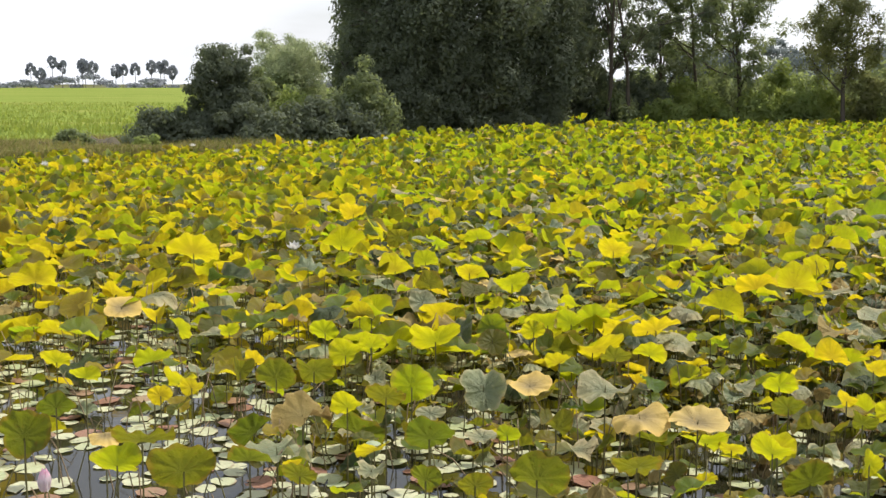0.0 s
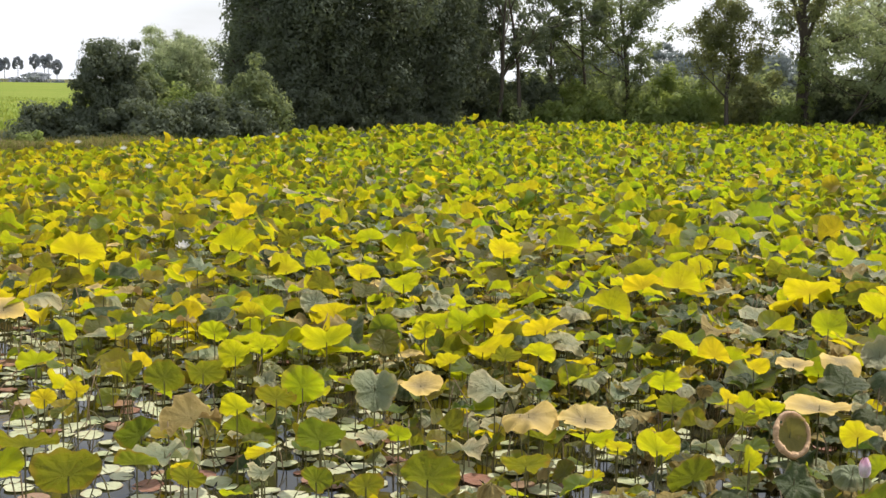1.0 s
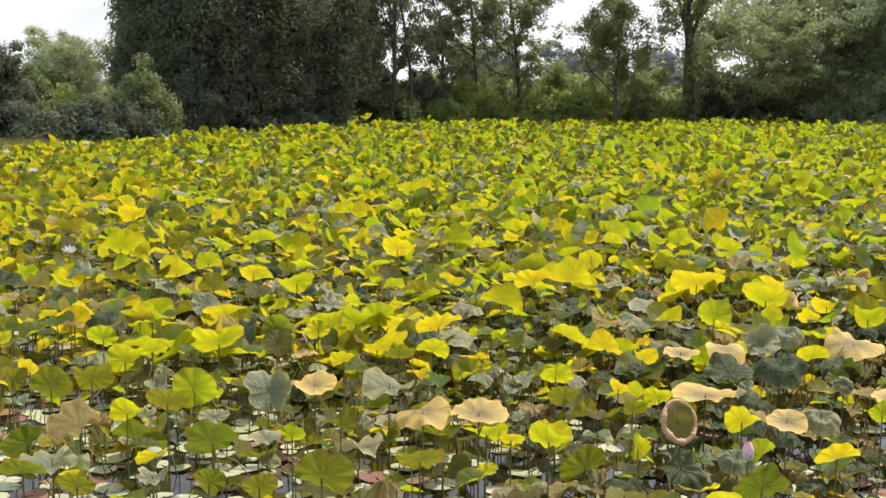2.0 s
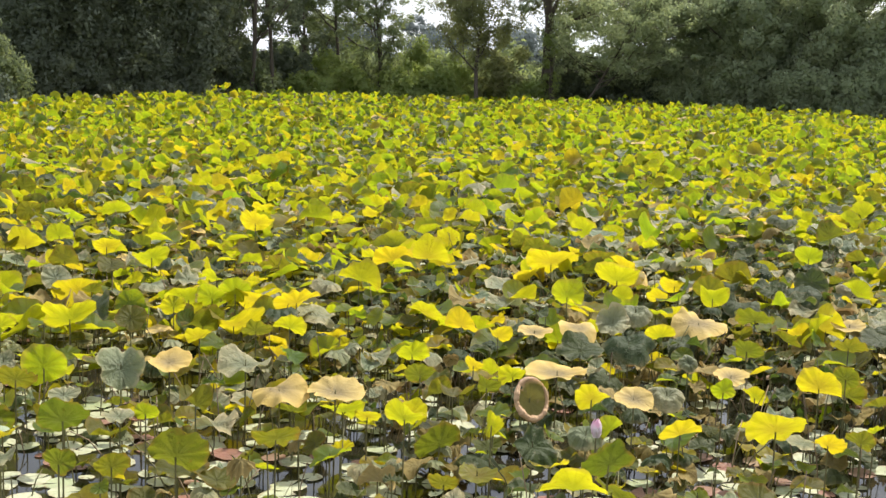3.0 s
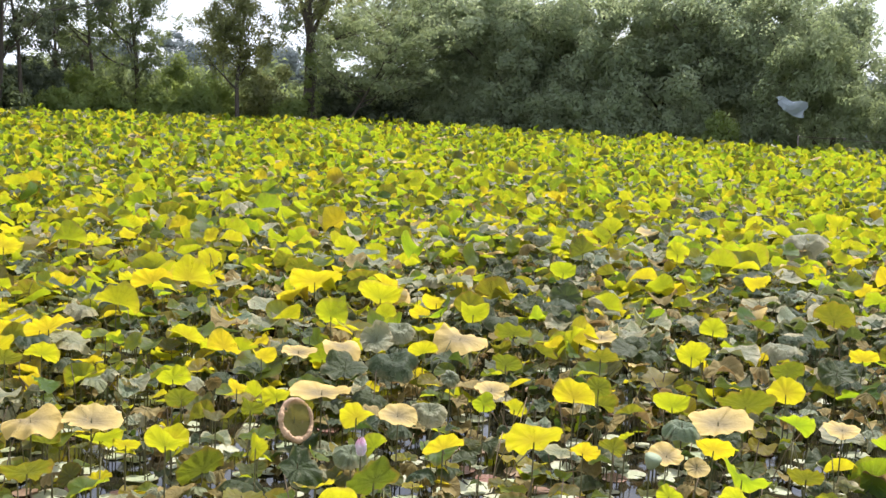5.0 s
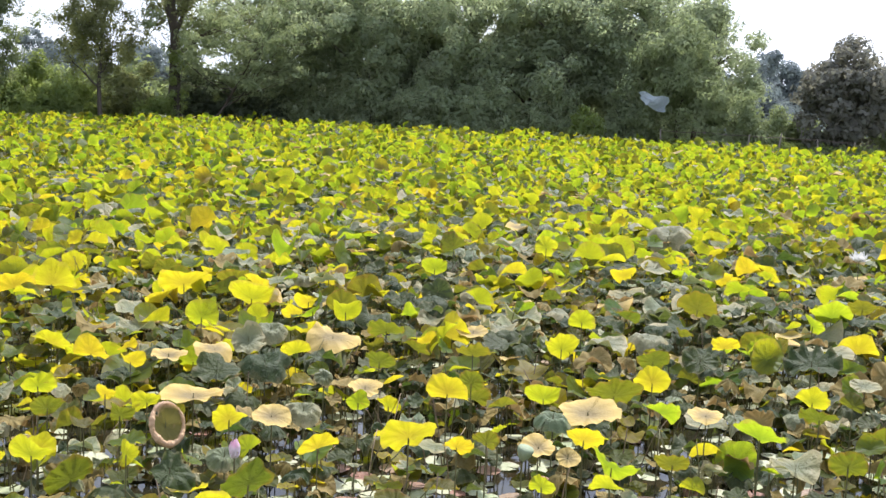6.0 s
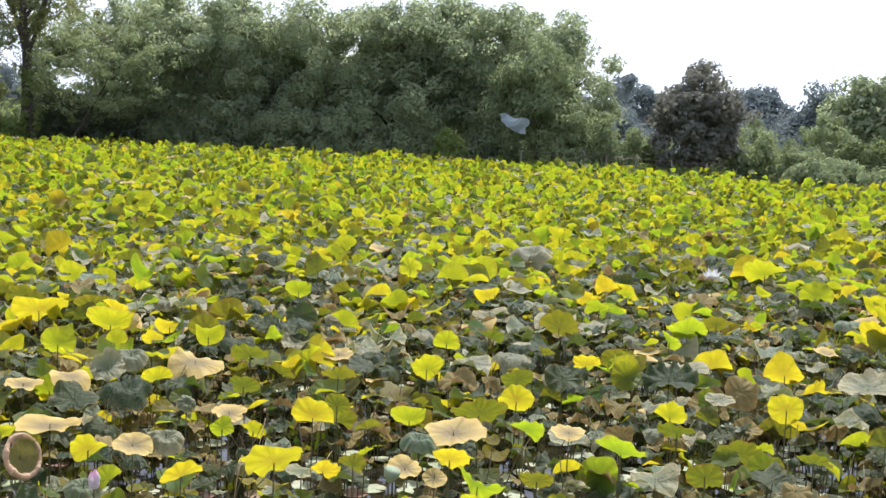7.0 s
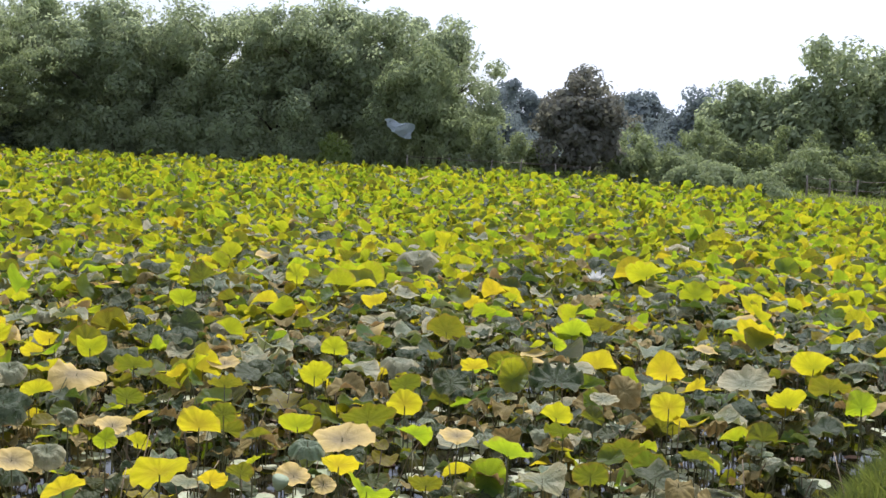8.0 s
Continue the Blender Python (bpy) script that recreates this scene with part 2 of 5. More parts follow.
LEAF_DARK = foliage_material("foliage_dark", [(0.11, 0.13, 0.09), (0.13, 0.15, 0.105), (0.12, 0.145, 0.11)], [(0.22, 0.27, 0.11), (0.27, 0.3, 0.12)], 0.34)
LEAF_MID = foliage_material("foliage_mid", [(0.13, 0.165, 0.09), (0.16, 0.18, 0.1), (0.135, 0.17, 0.11)], [(0.4, 0.48, 0.17), (0.46, 0.51, 0.18)], 0.42)
# skin and glow lifted above real leaves: pale backlight veil put into the colour
LEAF_WOOD_VEILED = foliage_material("foliage_wood_veiled", [(0.215, 0.26, 0.165), (0.245, 0.28, 0.17), (0.225, 0.265, 0.185)], [(0.60, 0.68, 0.36), (0.65, 0.7, 0.37)], 0.46)
LEAF_LIGHT = foliage_material("foliage_light", [(0.17, 0.23, 0.08), (0.21, 0.25, 0.085), (0.16, 0.21, 0.095)], [(0.5, 0.6, 0.15), (0.56, 0.62, 0.16)], 0.45)
# soft grey-green, lightened too: the hazy veil is put into the leaf colour
LEAF_SOFT = foliage_material("foliage_soft", [(0.22, 0.265, 0.14), (0.25, 0.285, 0.15), (0.22, 0.26, 0.165)], [(0.46, 0.54, 0.24), (0.52, 0.57, 0.25)], 0.42)
LEAF_OLIVE = foliage_material("foliage_olive", [(0.15, 0.17, 0.085), (0.185, 0.185, 0.09), (0.14, 0.165, 0.095)], [(0.44, 0.48, 0.16), (0.5, 0.5, 0.17)], 0.42)
LEAF_RUST = foliage_material("foliage_rust", [(0.15, 0.155, 0.13), (0.17, 0.16, 0.135), (0.145, 0.16, 0.135)], [(0.40, 0.40, 0.28), (0.44, 0.40, 0.28)], 0.36)
# bluish grey tint paints distance haze onto the farther leaves
LEAF_FAR_HAZED = foliage_material("foliage_far_hazed", [(0.20, 0.235, 0.235), (0.22, 0.25, 0.245), (0.20, 0.23, 0.235)], [(0.32, 0.38, 0.34), (0.34, 0.39, 0.35)], 0.3)
# palms and horizon trees: aerial haze painted in as pale blue-grey leaf colour
LEAF_HAZED = foliage_material("foliage_hazed", [(0.22, 0.24, 0.265), (0.24, 0.255, 0.28), (0.22, 0.235, 0.265)], [(0.22, 0.26, 0.26), (0.24, 0.27, 0.27)], 0.25)
RICE = foliage_material("rice_blades", [(0.17, 0.22, 0.05), (0.24, 0.25, 0.07), (0.15, 0.20, 0.05)], [(0.38, 0.48, 0.07), (0.46, 0.50, 0.08)], 0.45)
GRASS = foliage_material("grass_blades", [(0.10, 0.14, 0.035), (0.15, 0.16, 0.05), (0.09, 0.13, 0.03)], [(0.24, 0.30, 0.04), (0.32, 0.32, 0.06)], 0.4)
STRAW = foliage_material("dry_grass_blades", [(0.26, 0.22, 0.09), (0.20, 0.19, 0.07), (0.30, 0.25, 0.12)], [(0.40, 0.34, 0.12), (0.36, 0.34, 0.10)], 0.4)


def ground_material():
    m = Nodes("bank_earth_and_grass")
    big, small = m.noise(0.5, 5.0), m.noise(14.0, 5.0)
    col = m.ramp(big, [(0.3, (0.10, 0.075, 0.05)), (0.46, (0.13, 0.12, 0.05)), (0.62, (0.10, 0.14, 0.035))])
    col = m.mix(m.math("MULTIPLY", small, 0.6), col, (0.06, 0.055, 0.03, 1))
    p = m.add("ShaderNodeBsdfPrincipled", Base_Color=col, Roughness=0.95, Normal=m.bump(small, 0.8, 0.08))
    p.inputs["Specular IOR Level"].default_value = 0.1
    return m.finish(p.outputs[0])


def field_material():
    m = Nodes("rice_field_green")
    rows = m.add("ShaderNodeMapping", Vector=m.place(), Scale=(0.03, 0.16, 0.1)).outputs["Vector"]
    band = m.noise(1.0, 5.0, rows)
    small = m.noise(2.2, 6.0)
    col = m.ramp(band, [(0.3, (0.15, 0.20, 0.04)), (0.5, (0.21, 0.26, 0.055)), (0.7, (0.28, 0.27, 0.08))])
    col = m.mix(m.math("MULTIPLY", small, 0.55), col, (0.13, 0.18, 0.05, 1))
    p = m.add("ShaderNodeBsdfPrincipled", Base_Color=col, Roughness=0.95, Normal=m.bump(small, 0.9, 0.3))
    p.inputs["Specular IOR Level"].default_value = 0.0
    return m.finish(p.outputs[0])


def water_material():
    m = Nodes("murky_pond_water")
    col = m.mix(m.noise(1.5, 4.0), (0.016, 0.017, 0.010, 1), (0.03, 0.025, 0.015, 1))
    p = m.add("ShaderNodeBsdfPrincipled", Base_Color=col, Roughness=0.06, Normal=m.bump(m.noise(5.0, 3.0), 0.06, 0.03))
    p.inputs["IOR"].default_value = 1.33
    return m.finish(p.outputs[0])


EARTH, FIELD, WATER = ground_material(), field_material(), water_material()


# ---- mesh helpers ----
class Soup:
    """Collects triangles from many pieces and makes one mesh of them."""

    def __init__(self):
        self.v, self.t, self.u, self.m, self.count = [], [], [], [], 0

    def add(self, v, t, uv=None, slot=0):
        v, t = np.asarray(v, float), np.asarray(t, int)
        self.v.append(v)
        self.t.append(t + self.count)
        self.u.append(np.zeros((len(v), 2)) if uv is None else uv)
        self.m.append(np.full(len(t), slot, int))
        self.count += len(v)

    def mesh(self, name, *mats, smooth=True):
        v, t, u, s = np.concatenate(self.v), np.concatenate(self.t), np.concatenate(self.u), np.concatenate(self.m)
        me = bpy.data.meshes.new(name)
        me.vertices.add(len(v))
        me.vertices.foreach_set("co", v.ravel())
        me.loops.add(t.size)
        me.loops.foreach_set("vertex_index", t.ravel())
        me.polygons.add(len(t))
        me.polygons.foreach_set("loop_start", np.arange(len(t)) * 3)
        me.polygons.foreach_set("material_index", s)
        me.polygons.foreach_set("use_smooth", np.full(len(t), smooth))
        layer = me.uv_layers.new(name="UVMap")
        layer.data.foreach_set("uv", u[t.ravel()].ravel())
        for mat in mats:
            me.materials.append(mat)
        me.update(calc_edges=True)
        return me


def part(name, me, parent, label="", m=None):
    ob = new(name, me)
    ob.parent = parent
    if m is not None:
        ob.matrix_basis = m
    return tagged(ob, label)


def thing(name, x, y, z, label, category, group="", kind=""):
    ob = new(name)
    ob.empty_display_size = 0.2
    ob.location = (x, y, z)
    return tagged(ob, label, category, group, kind)


def tube(points, radii, sides=6, cap=True):
    """A tapered tube along a line of points."""
    p = np.asarray(points, float)
    d = np.gradient(p, axis=0)
    d /= np.linalg.norm(d, axis=1)[:, None] + 1e-9
    ref = np.array([0.31, 0.95, 0.05]) if abs(d[0][2]) > 0.7 else np.array([0.02, 0.05, 1.0])
    a = np.cross(d, ref)
    a /= np.linalg.norm(a, axis=1)[:, None] + 1e-9
    b = np.cross(d, a)
    ang = np.arange(sides) * 2 * np.pi / sides
    r = np.asarray(radii, float)[:, None, None]
    v = p[:, None, :] + r * (np.cos(ang)[None, :, None] * a[:, None, :] + np.sin(ang)[None, :, None] * b[:, None, :])
    v = v.reshape(-1, 3)
    t = []
    for i in range(len(p) - 1):
        for j in range(sides):
            k = (j + 1) % sides
            t += [(i * sides + j, i * sides + k, (i + 1) * sides + k), (i * sides + j, (i + 1) * sides + k, (i + 1) * sides + j)]
    if cap:
        last = (len(p) - 1) * sides
        t += [(last, last + j, last + j + 1) for j in range(1, sides - 1)]
    return v, np.array(t)


# ---- plan of the pond ----
FAR_SHORE = [(-62, 70), (-40, 42), (-20, 36.5), (-12, 38.5), (-5, 41), (0, 46), (8, 53), (18, 56), (28, 58.5), (36, 55), (46, 53), (55, 48.5), (61, 43), (66, 38.5), (72, 31), (76, 21)]
NEAR_SHORE = [(12.0, 4.4), (9.0, 3.93), (7.0, 3.55), (4.5, 2.95), (3.0, 2.8), (-10.0, 2.6), (-62.0, 6.0)]
POND = np.array([heading(a, d) for a, d in FAR_SHORE] + NEAR_SHORE)


def pond_depth(x, y):
    """Signed distance to the shore for arrays of places: positive in the pond."""
    x, y = np.asarray(x, float), np.asarray(y, float)
    best = np.full(x.shape, 1e9)
    inside = np.zeros(x.shape, bool)
    n = len(POND)
    for i in range(n):
        (ax, ay), (bx, by) = POND[i], POND[(i + 1) % n]
        ex, ey = bx - ax, by - ay
        k = np.clip(((x - ax) * ex + (y - ay) * ey) / (ex * ex + ey * ey), 0, 1)
        best = np.minimum(best, np.hypot(x - ax - k * ex, y - ay - k * ey))
        cross = (ay > y) != (by > y)
        inside ^= cross & (x < ax + (y - ay) * ex / (ey if abs(ey) > 1e-9 else 1e-9))
    return np.where(inside, best, -best)


def ground_height(x, y):
    x, y = np.asarray(x, float), np.asarray(y, float)
    d = pond_depth(x, y)
    ripple = 0.06 * np.sin(x * 0.9 + 1.3 * np.sin(y * 0.5)) + 0.05 * np.sin(y * 1.3 + x * 0.4)
    bank = 0.38 + ripple * np.clip(-d / 2, 0, 1)
    near = np.clip((6.0 - y) / 4.0, 0, 1) * np.clip(-d / 2.2, 0, 1)
    bank = bank + 0.5 * near
    k = np.clip((0.5 - d) / 1.1, 0, 1)
    k = k * k * (3 - 2 * k)
    return -0.6 + (bank + 0.6) * k


def steps(fine, lo, hi, far):
    s = list(np.arange(lo, hi + 1e-6, fine))
    a, g = s[0], fine
    while a > -far:
        g *= 1.25
        a -= g
        s.insert(0, a)
    a, g = s[-1], fine
    while a < far:
        g *= 1.25
        a += g
        s.append(a)
    return np.array(s)


def grid_mesh(name, xs, ys, height, mat):
    X, Y = np.meshgrid(xs, ys)
    v = np.stack([X, Y, height(X, Y)], -1).reshape(-1, 3)
    w = len(xs)
    i = (np.arange(len(ys) - 1)[:, None] * w + np.arange(w - 1)[None, :]).ravel()
    s = Soup()
    s.add(v, np.concatenate([np.stack([i, i + 1, i + w + 1], 1), np.stack([i, i + w + 1, i + w], 1)]))
    return s.mesh(name, mat)


ground = tagged(new("ground", grid_mesh("ground", steps(0.6, -34, 48, 3500), steps(0.6, -4, 66, 3500), ground_height, EARTH)),
                "earth bank and flat ground with patches of grass", "ground", kind="structure")
ring = [(x, y, 0.0) for x, y in POND]
bm = bmesh.new()
bm.faces.new([bm.verts.new(p) for p in ring])
bmesh.ops.triangulate(bm, faces=bm.faces[:])
me = bpy.data.meshes.new("water")
bm.to_mesh(me)
bm.free()
me.materials.append(WATER)
for poly in me.polygons:
    if poly.normal.z < 0:
        poly.flip()
water = tagged(new("water", me), "still murky pond water between lotus stalks", "water", kind="structure")


# ---- rice field ----
def field_height(x, y):
    return 0.62 - 0.32 * np.clip((47.5 - y) / 2.0, 0, 1) + 0.05 * np.sin(x * 0.8 + np.sin(y * 0.3)) * np.cos(y * 0.7) + 0 * x


rice_field = tagged(new("rice_field", grid_mesh("rice_field", np.concatenate([np.linspace(-300, -60, 30), np.linspace(-56, -5.0, 60)]),
                                               np.concatenate([np.linspace(45.5, 110, 60), np.linspace(120, 560, 40)]), field_height, FIELD)),
                    "flat bright green rice field beyond the pond", "rice field", kind="structure")
rg = np.random.default_rng(11)


def blades(n, xy, base, height, width, mat, name, lean=0.25):
    """Many single blades of grass, each a bent strip."""
    s = Soup()
    x, y = xy
    a = rg.uniform(0, 2 * np.pi, n)
    h = height * rg.uniform(0.55, 1.15, n)
    dx, dy = np.cos(a), np.sin(a)
    lx, ly = rg.normal(0, lean, n) * h, rg.normal(0, lean, n) * h
    w = width * rg.uniform(0.6, 1.2, n)
    v = np.zeros((n, 5, 3))
    v[:, 0] = np.stack([x - dx * w, y - dy * w, base], 1)
    v[:, 1] = np.stack([x + dx * w, y + dy * w, base], 1)
    v[:, 2] = np.stack([x - dx * w * 0.8 + lx * 0.3, y - dy * w * 0.8 + ly * 0.3, base + h * 0.55], 1)
    v[:, 3] = np.stack([x + dx * w * 0.8 + lx * 0.3, y + dy * w * 0.8 + ly * 0.3, base + h * 0.55], 1)
    v[:, 4] = np.stack([x + lx, y + ly, base + h], 1)
    o = np.arange(n)[:, None] * 5
    t = np.concatenate([o + [0, 1, 3], o + [0, 3, 2], o + [2, 3, 4]])
    s.add(v.reshape(-1, 3), t)
    return s.mesh(name, mat)


n = 18000
y = 45.5 + 75 * rg.random(n) ** 1.8
x = -5.5 - (y * 0.55) * rg.random(n) ** 0.9
tagged(new("rice_plants", blades(n, (x, y), field_height(x, y) - 0.1, 0.34, 0.035, RICE, "rice_plants")),
       "upright green rice blades at the field's edge", "rice", kind="stuff")

# grass and weeds along the shores
n = 15000
az = rg.uniform(-27, 74, n)
far_d = np.interp(az, [a for a, d in FAR_SHORE], [d for a, d in FAR_SHORE])
d = far_d + 0.2 + 5.5 * rg.random(n) ** 1.6
x, y = d * np.sin(np.radians(az)), d * np.cos(np.radians(az))
tagged(new("shore_grass", blades(n, (x, y), ground_height(x, y) - 0.05, 0.34, 0.02, GRASS, "shore_grass", 0.4)),
       "rough green and straw grass on the far bank", "grass", kind="stuff")
n = 16000
az = rg.uniform(-27, -8, n)
far_d = np.interp(az, [a for a, d in FAR_SHORE], [d for a, d in FAR_SHORE])
d = far_d + 0.1 + 8.0 * rg.random(n) ** 1.2
x, y = d * np.sin(np.radians(az)), d * np.cos(np.radians(az))
tagged(new("dry_grass", blades(n, (x, y), np.where(y > 45.6, field_height(x, y), ground_height(x, y)) - 0.05, 0.30, 0.024, STRAW, "dry_grass", 0.5)),
       "straw-coloured dry grass on the bank below the field", "grass", kind="stuff")
n = 9000
az, d = rg.uniform(44, 74, n), 44 + 15 * rg.random(n)
x, y = d * np.sin(np.radians(az)), d * np.cos(np.radians(az))
keep = pond_depth(x, y) < -0.2
x, y = x[keep], y[keep]
tagged(new("pasture_grass", blades(len(x), (x, y), ground_height(x, y) - 0.05, 0.26, 0.03, RICE, "pasture_grass", 0.4)),
       "bright green pasture grass behind the pond", "grass", kind="stuff")
n = 30000
x = rg.uniform(6.0, 12.0, n)
y = rg.uniform(1.6, 4.7, n)
keep = (pond_depth(x, y) < 0.12) & (rg.random(n) < np.clip((np.minimum(x - 5.6, 12.4 - x) + rg.normal(0, 0.3, n)) / 1.2, 0, 1) * np.clip((y - 1.4) / 1.5, 0, 1))
x, y = x[keep], y[keep]
tagged(new("bank_grass", blades(len(x), (x, y), ground_height(x, y) - 0.03, 0.17, 0.006, GRASS, "bank_grass", 0.5)),
       "long fresh grass on the near bank", "grass", kind="stuff")


# ---- trees ----
def leaf_cloud(centres, spread, per, size, droop=0.3, seed=0, slim=0.5, hollow=0.55):
    """Pointed leaves scattered round clump centres and facing outward; hollow: lower draws them to the clump's skin."""
    r = np.random.default_rng(seed)
    c = np.repeat(np.asarray(centres, float), per, axis=0)
    sp = np.repeat(np.broadcast_to(np.asarray(spread, float), (len(centres), 3)), per, axis=0)
    off = r.normal(0, 1, c.shape)
    off *= 1.2 * r.random(len(c))[:, None] ** hollow / np.linalg.norm(off, axis=1)[:, None]
    p = c + off * sp
    n = len(p)
    k = off * 1.0 + r.normal(0, 0.34, (n, 3)) + (0, 0, 0.3)
    k /= np.linalg.norm(k, axis=1)[:, None]
    d = r.normal(0, 1, (n, 3)) - (0, 0, droop * 2)
    d -= k * np.sum(d * k, axis=1)[:, None]
    d /= np.linalg.norm(d, axis=1)[:, None] + 1e-9
    q = np.cross(d, k)
    L = size * r.uniform(0.6, 1.35, n)[:, None]
    v = np.stack([p - d * L * 0.4 + q * L * slim * 0.5, p + d * L * 0.6 + k * L * 0.1, p - d * L * 0.4 - q * L * slim * 0.5], 1)
    return v.reshape(-1, 3), np.arange(n * 3).reshape(n, 3)


def limb_line(r, start, direction, length, bend, n=6):
    p, d = [np.array(start, float)], np.array(direction, float)
    for i in range(n - 1):
        d = d + r.normal(0, bend, 3) + np.array([0, 0, 0.04])
        d /= np.linalg.norm(d)
        p.append(p[-1] + d * length / (n - 1))
    return np.array(p)


def tree(label, az, dist, height, width, trunk_r=0.16, fork=0.35, limbs=7, clumps=60, per=110, size=0.13, mat=LEAF_MID, clump=0.42,
         lean=(0, 0), crown_low=0.3, droop=0.3, seed=1, upright=0.7, flat=0.8, name="tree", category="tree", stems=1, slim=0.62, group="", fill=0.4, hollow=0.55):
    """A tree or shrub: a bent, tapered trunk, limbs with twigs, and a crown of leaf clumps borne on them."""
    r = np.random.default_rng(seed)
    x, y = heading(az, dist)
    z = float(ground_height(np.array([x]), np.array([y]))[0])
    t = thing(name, x, y, z, label, category, group)
    tips, ends = [], []
    for s in range(stems):
        off = np.array([0, 0, -0.15]) if stems == 1 else np.array([r.normal(0, 0.12 * width), r.normal(0, 0.12 * width), -0.15])
        way = np.array([lean[0], lean[1], 1.0]) + (0 if stems == 1 else 1) * np.array([r.normal(0, 0.25), r.normal(0, 0.25), 0])
        way /= np.linalg.norm(way)
        line = limb_line(r, off, way, height * (0.86 if hollow > 0.5 else 0.74), 0.07, 9)
        rad = np.linspace(trunk_r, trunk_r * 0.22, 9)
        rad[0] *= 1.35
        sp = Soup()
        sp.add(*tube(line, rad, 8))
        part("trunk", sp.mesh("trunk", BARK), t)
        ends.append(line[-1])
        for i in range(max(2, limbs // stems)):
            k = fork + (1 - fork) * (i + r.uniform(0.1, 0.9)) / max(2, limbs // stems)
            at = np.array([np.interp(k * 8, range(9), line[:, c]) for c in range(3)])
            a = r.uniform(0, 2 * np.pi) + i * 2.4
            reach = width * 0.5 * (0.55 + 0.6 * r.random()) * (1.1 - 0.55 * max(0, k - 0.5))
            way = np.array([math.cos(a), math.sin(a), upright * r.uniform(0.5, 1.4)])
            way /= np.linalg.norm(way)
            limb = limb_line(r, at, way, reach * 1.15, 0.16, 7)
            lr = max(0.018, trunk_r * (0.52 - 0.3 * k))
            sp = Soup()
            sp.add(*tube(limb, np.linspace(lr, lr * 0.3, 7), 5))
            for j in range(4):
                f = 2 + j
                tw = limb_line(r, limb[min(f, 6)], (limb[min(f, 6)] - limb[f - 1]) / 0.3 + r.normal(0, 0.7, 3), reach * r.uniform(0.35, 0.6), 0.2, 4)
                sp.add(*tube(tw, np.linspace(lr * 0.4, 0.008, 4), 4))
                tips += list(tw[1:])
                ends.append(tw[-1])
            tips += list(limb[3:])
            ends.append(limb[-1])
            part("limb", sp.mesh("limb", BARK), t)
    tips = np.array([p for p in tips if p[2] > crown_low * height])
    pick = tips[r.integers(0, len(tips), clumps)] + r.normal(0, clump * 0.45, (clumps, 3))
    full = r.normal(0, 1, (clumps, 3))
    full *= (r.random(clumps) ** 0.36 / np.linalg.norm(full, axis=1))[:, None]
    low, top = crown_low * height, height - clump * 0.7
    mid = np.array([np.interp((low + top) / 2 / height * 8, range(9), line[:, c]) for c in range(3)])
    mid[2] = (low + top) / 2
    full = mid + full * (width * 0.46, width * 0.46, (top - low) / 2)
    pick = np.where(r.random(clumps)[:, None] < fill, full, pick)
    sizes = clump * r.uniform(0.55, 1.3, (clumps, 1)) * np.array([[1.0, 1.0, flat]])
    pick = np.concatenate([pick, np.array(ends)])
    sizes = np.concatenate([sizes, clump * r.uniform(0.45, 0.8, (len(ends), 1)) * np.array([[1.0, 1.0, flat]])])
    if hollow < 0.5:
        pick, sizes = pick[:clumps], sizes[:clumps]
        sp = Soup()
        sp.add(*leaf_cloud(np.array(ends), np.array([0.45, 0.45, 0.4]), 45, size, droop, seed + 9, slim))
        part("twig_leaves", sp.mesh("twig_leaves", mat, smooth=False), t)
    sp = Soup()
    sp.add(*leaf_cloud(pick, sizes, int(per * 0.95), size, droop, seed + 7, slim, hollow=hollow))
    part("crown", sp.mesh("crown", mat, smooth=False), t)
    return t


def shrub(label, az, dist, height, width, mat=LEAF_MID, clumps=40, per=110, size=0.11, seed=1, depth=None, clump=0.38, name="shrub", category="shrub", slim=0.72, lift=0.0, square=1.4, rough=0.62):
    """A bush: thin stems from the ground and leaf clumps filling a rough mound down to the ground."""
    r = np.random.default_rng(seed)
    x, y = heading(az, dist)
    z = float(ground_height(np.array([x]), np.array([y]))[0])
    t = thing(name, x, y, z, label, category)
    depth = depth or width * 0.7
    ca, sa = math.cos(radians(az)), math.sin(radians(az))
    centres = []
    lumps = r.uniform(rough, 1.0, 24)
    while len(centres) < clumps:
        u, v, h = r.uniform(-1, 1), r.uniform(-1, 1), r.uniform(0.0, 1)
        top = (1 - (u * u + v * v) ** square) * lumps[int((u + 1) * 3.99) + 8 * int((v + 1) * 1.49)]
        if u * u + v * v < 1 and h < top:
            across, along = u * width / 2, v * depth / 2
            centres.append((across * ca + along * sa, -across * sa + along * ca, lift + h * (height - clump * 0.6)))
    centres = np.array(centres)
    for i in range(5):
        c = centres[r.integers(0, len(centres))]
        sp = Soup()
        line = np.array([[c[0] * 0.3 * k + c[0] * 0.7 * k * k, c[1] * 0.3 * k + c[1] * 0.7 * k * k, -0.1 + (c[2] + 0.1) * k] for k in np.linspace(0, 1, 6)])
        line += r.normal(0, 0.03, line.shape)
        sp.add(*tube(line, np.linspace(0.035, 0.012, 6), 5))
        part("stem", sp.mesh("stem", BARK), t)
    sp = Soup()
    sp.add(*leaf_cloud(centres, clump * r.uniform(0.6, 1.2, (clumps, 1)) * np.array([[1, 1, 0.8]]), int(per * 1.2), size * 0.9, 0.25, seed + 3, slim, hollow=0.4))
    part("leaves", sp.mesh("leaves", mat, smooth=False), t)
    return t


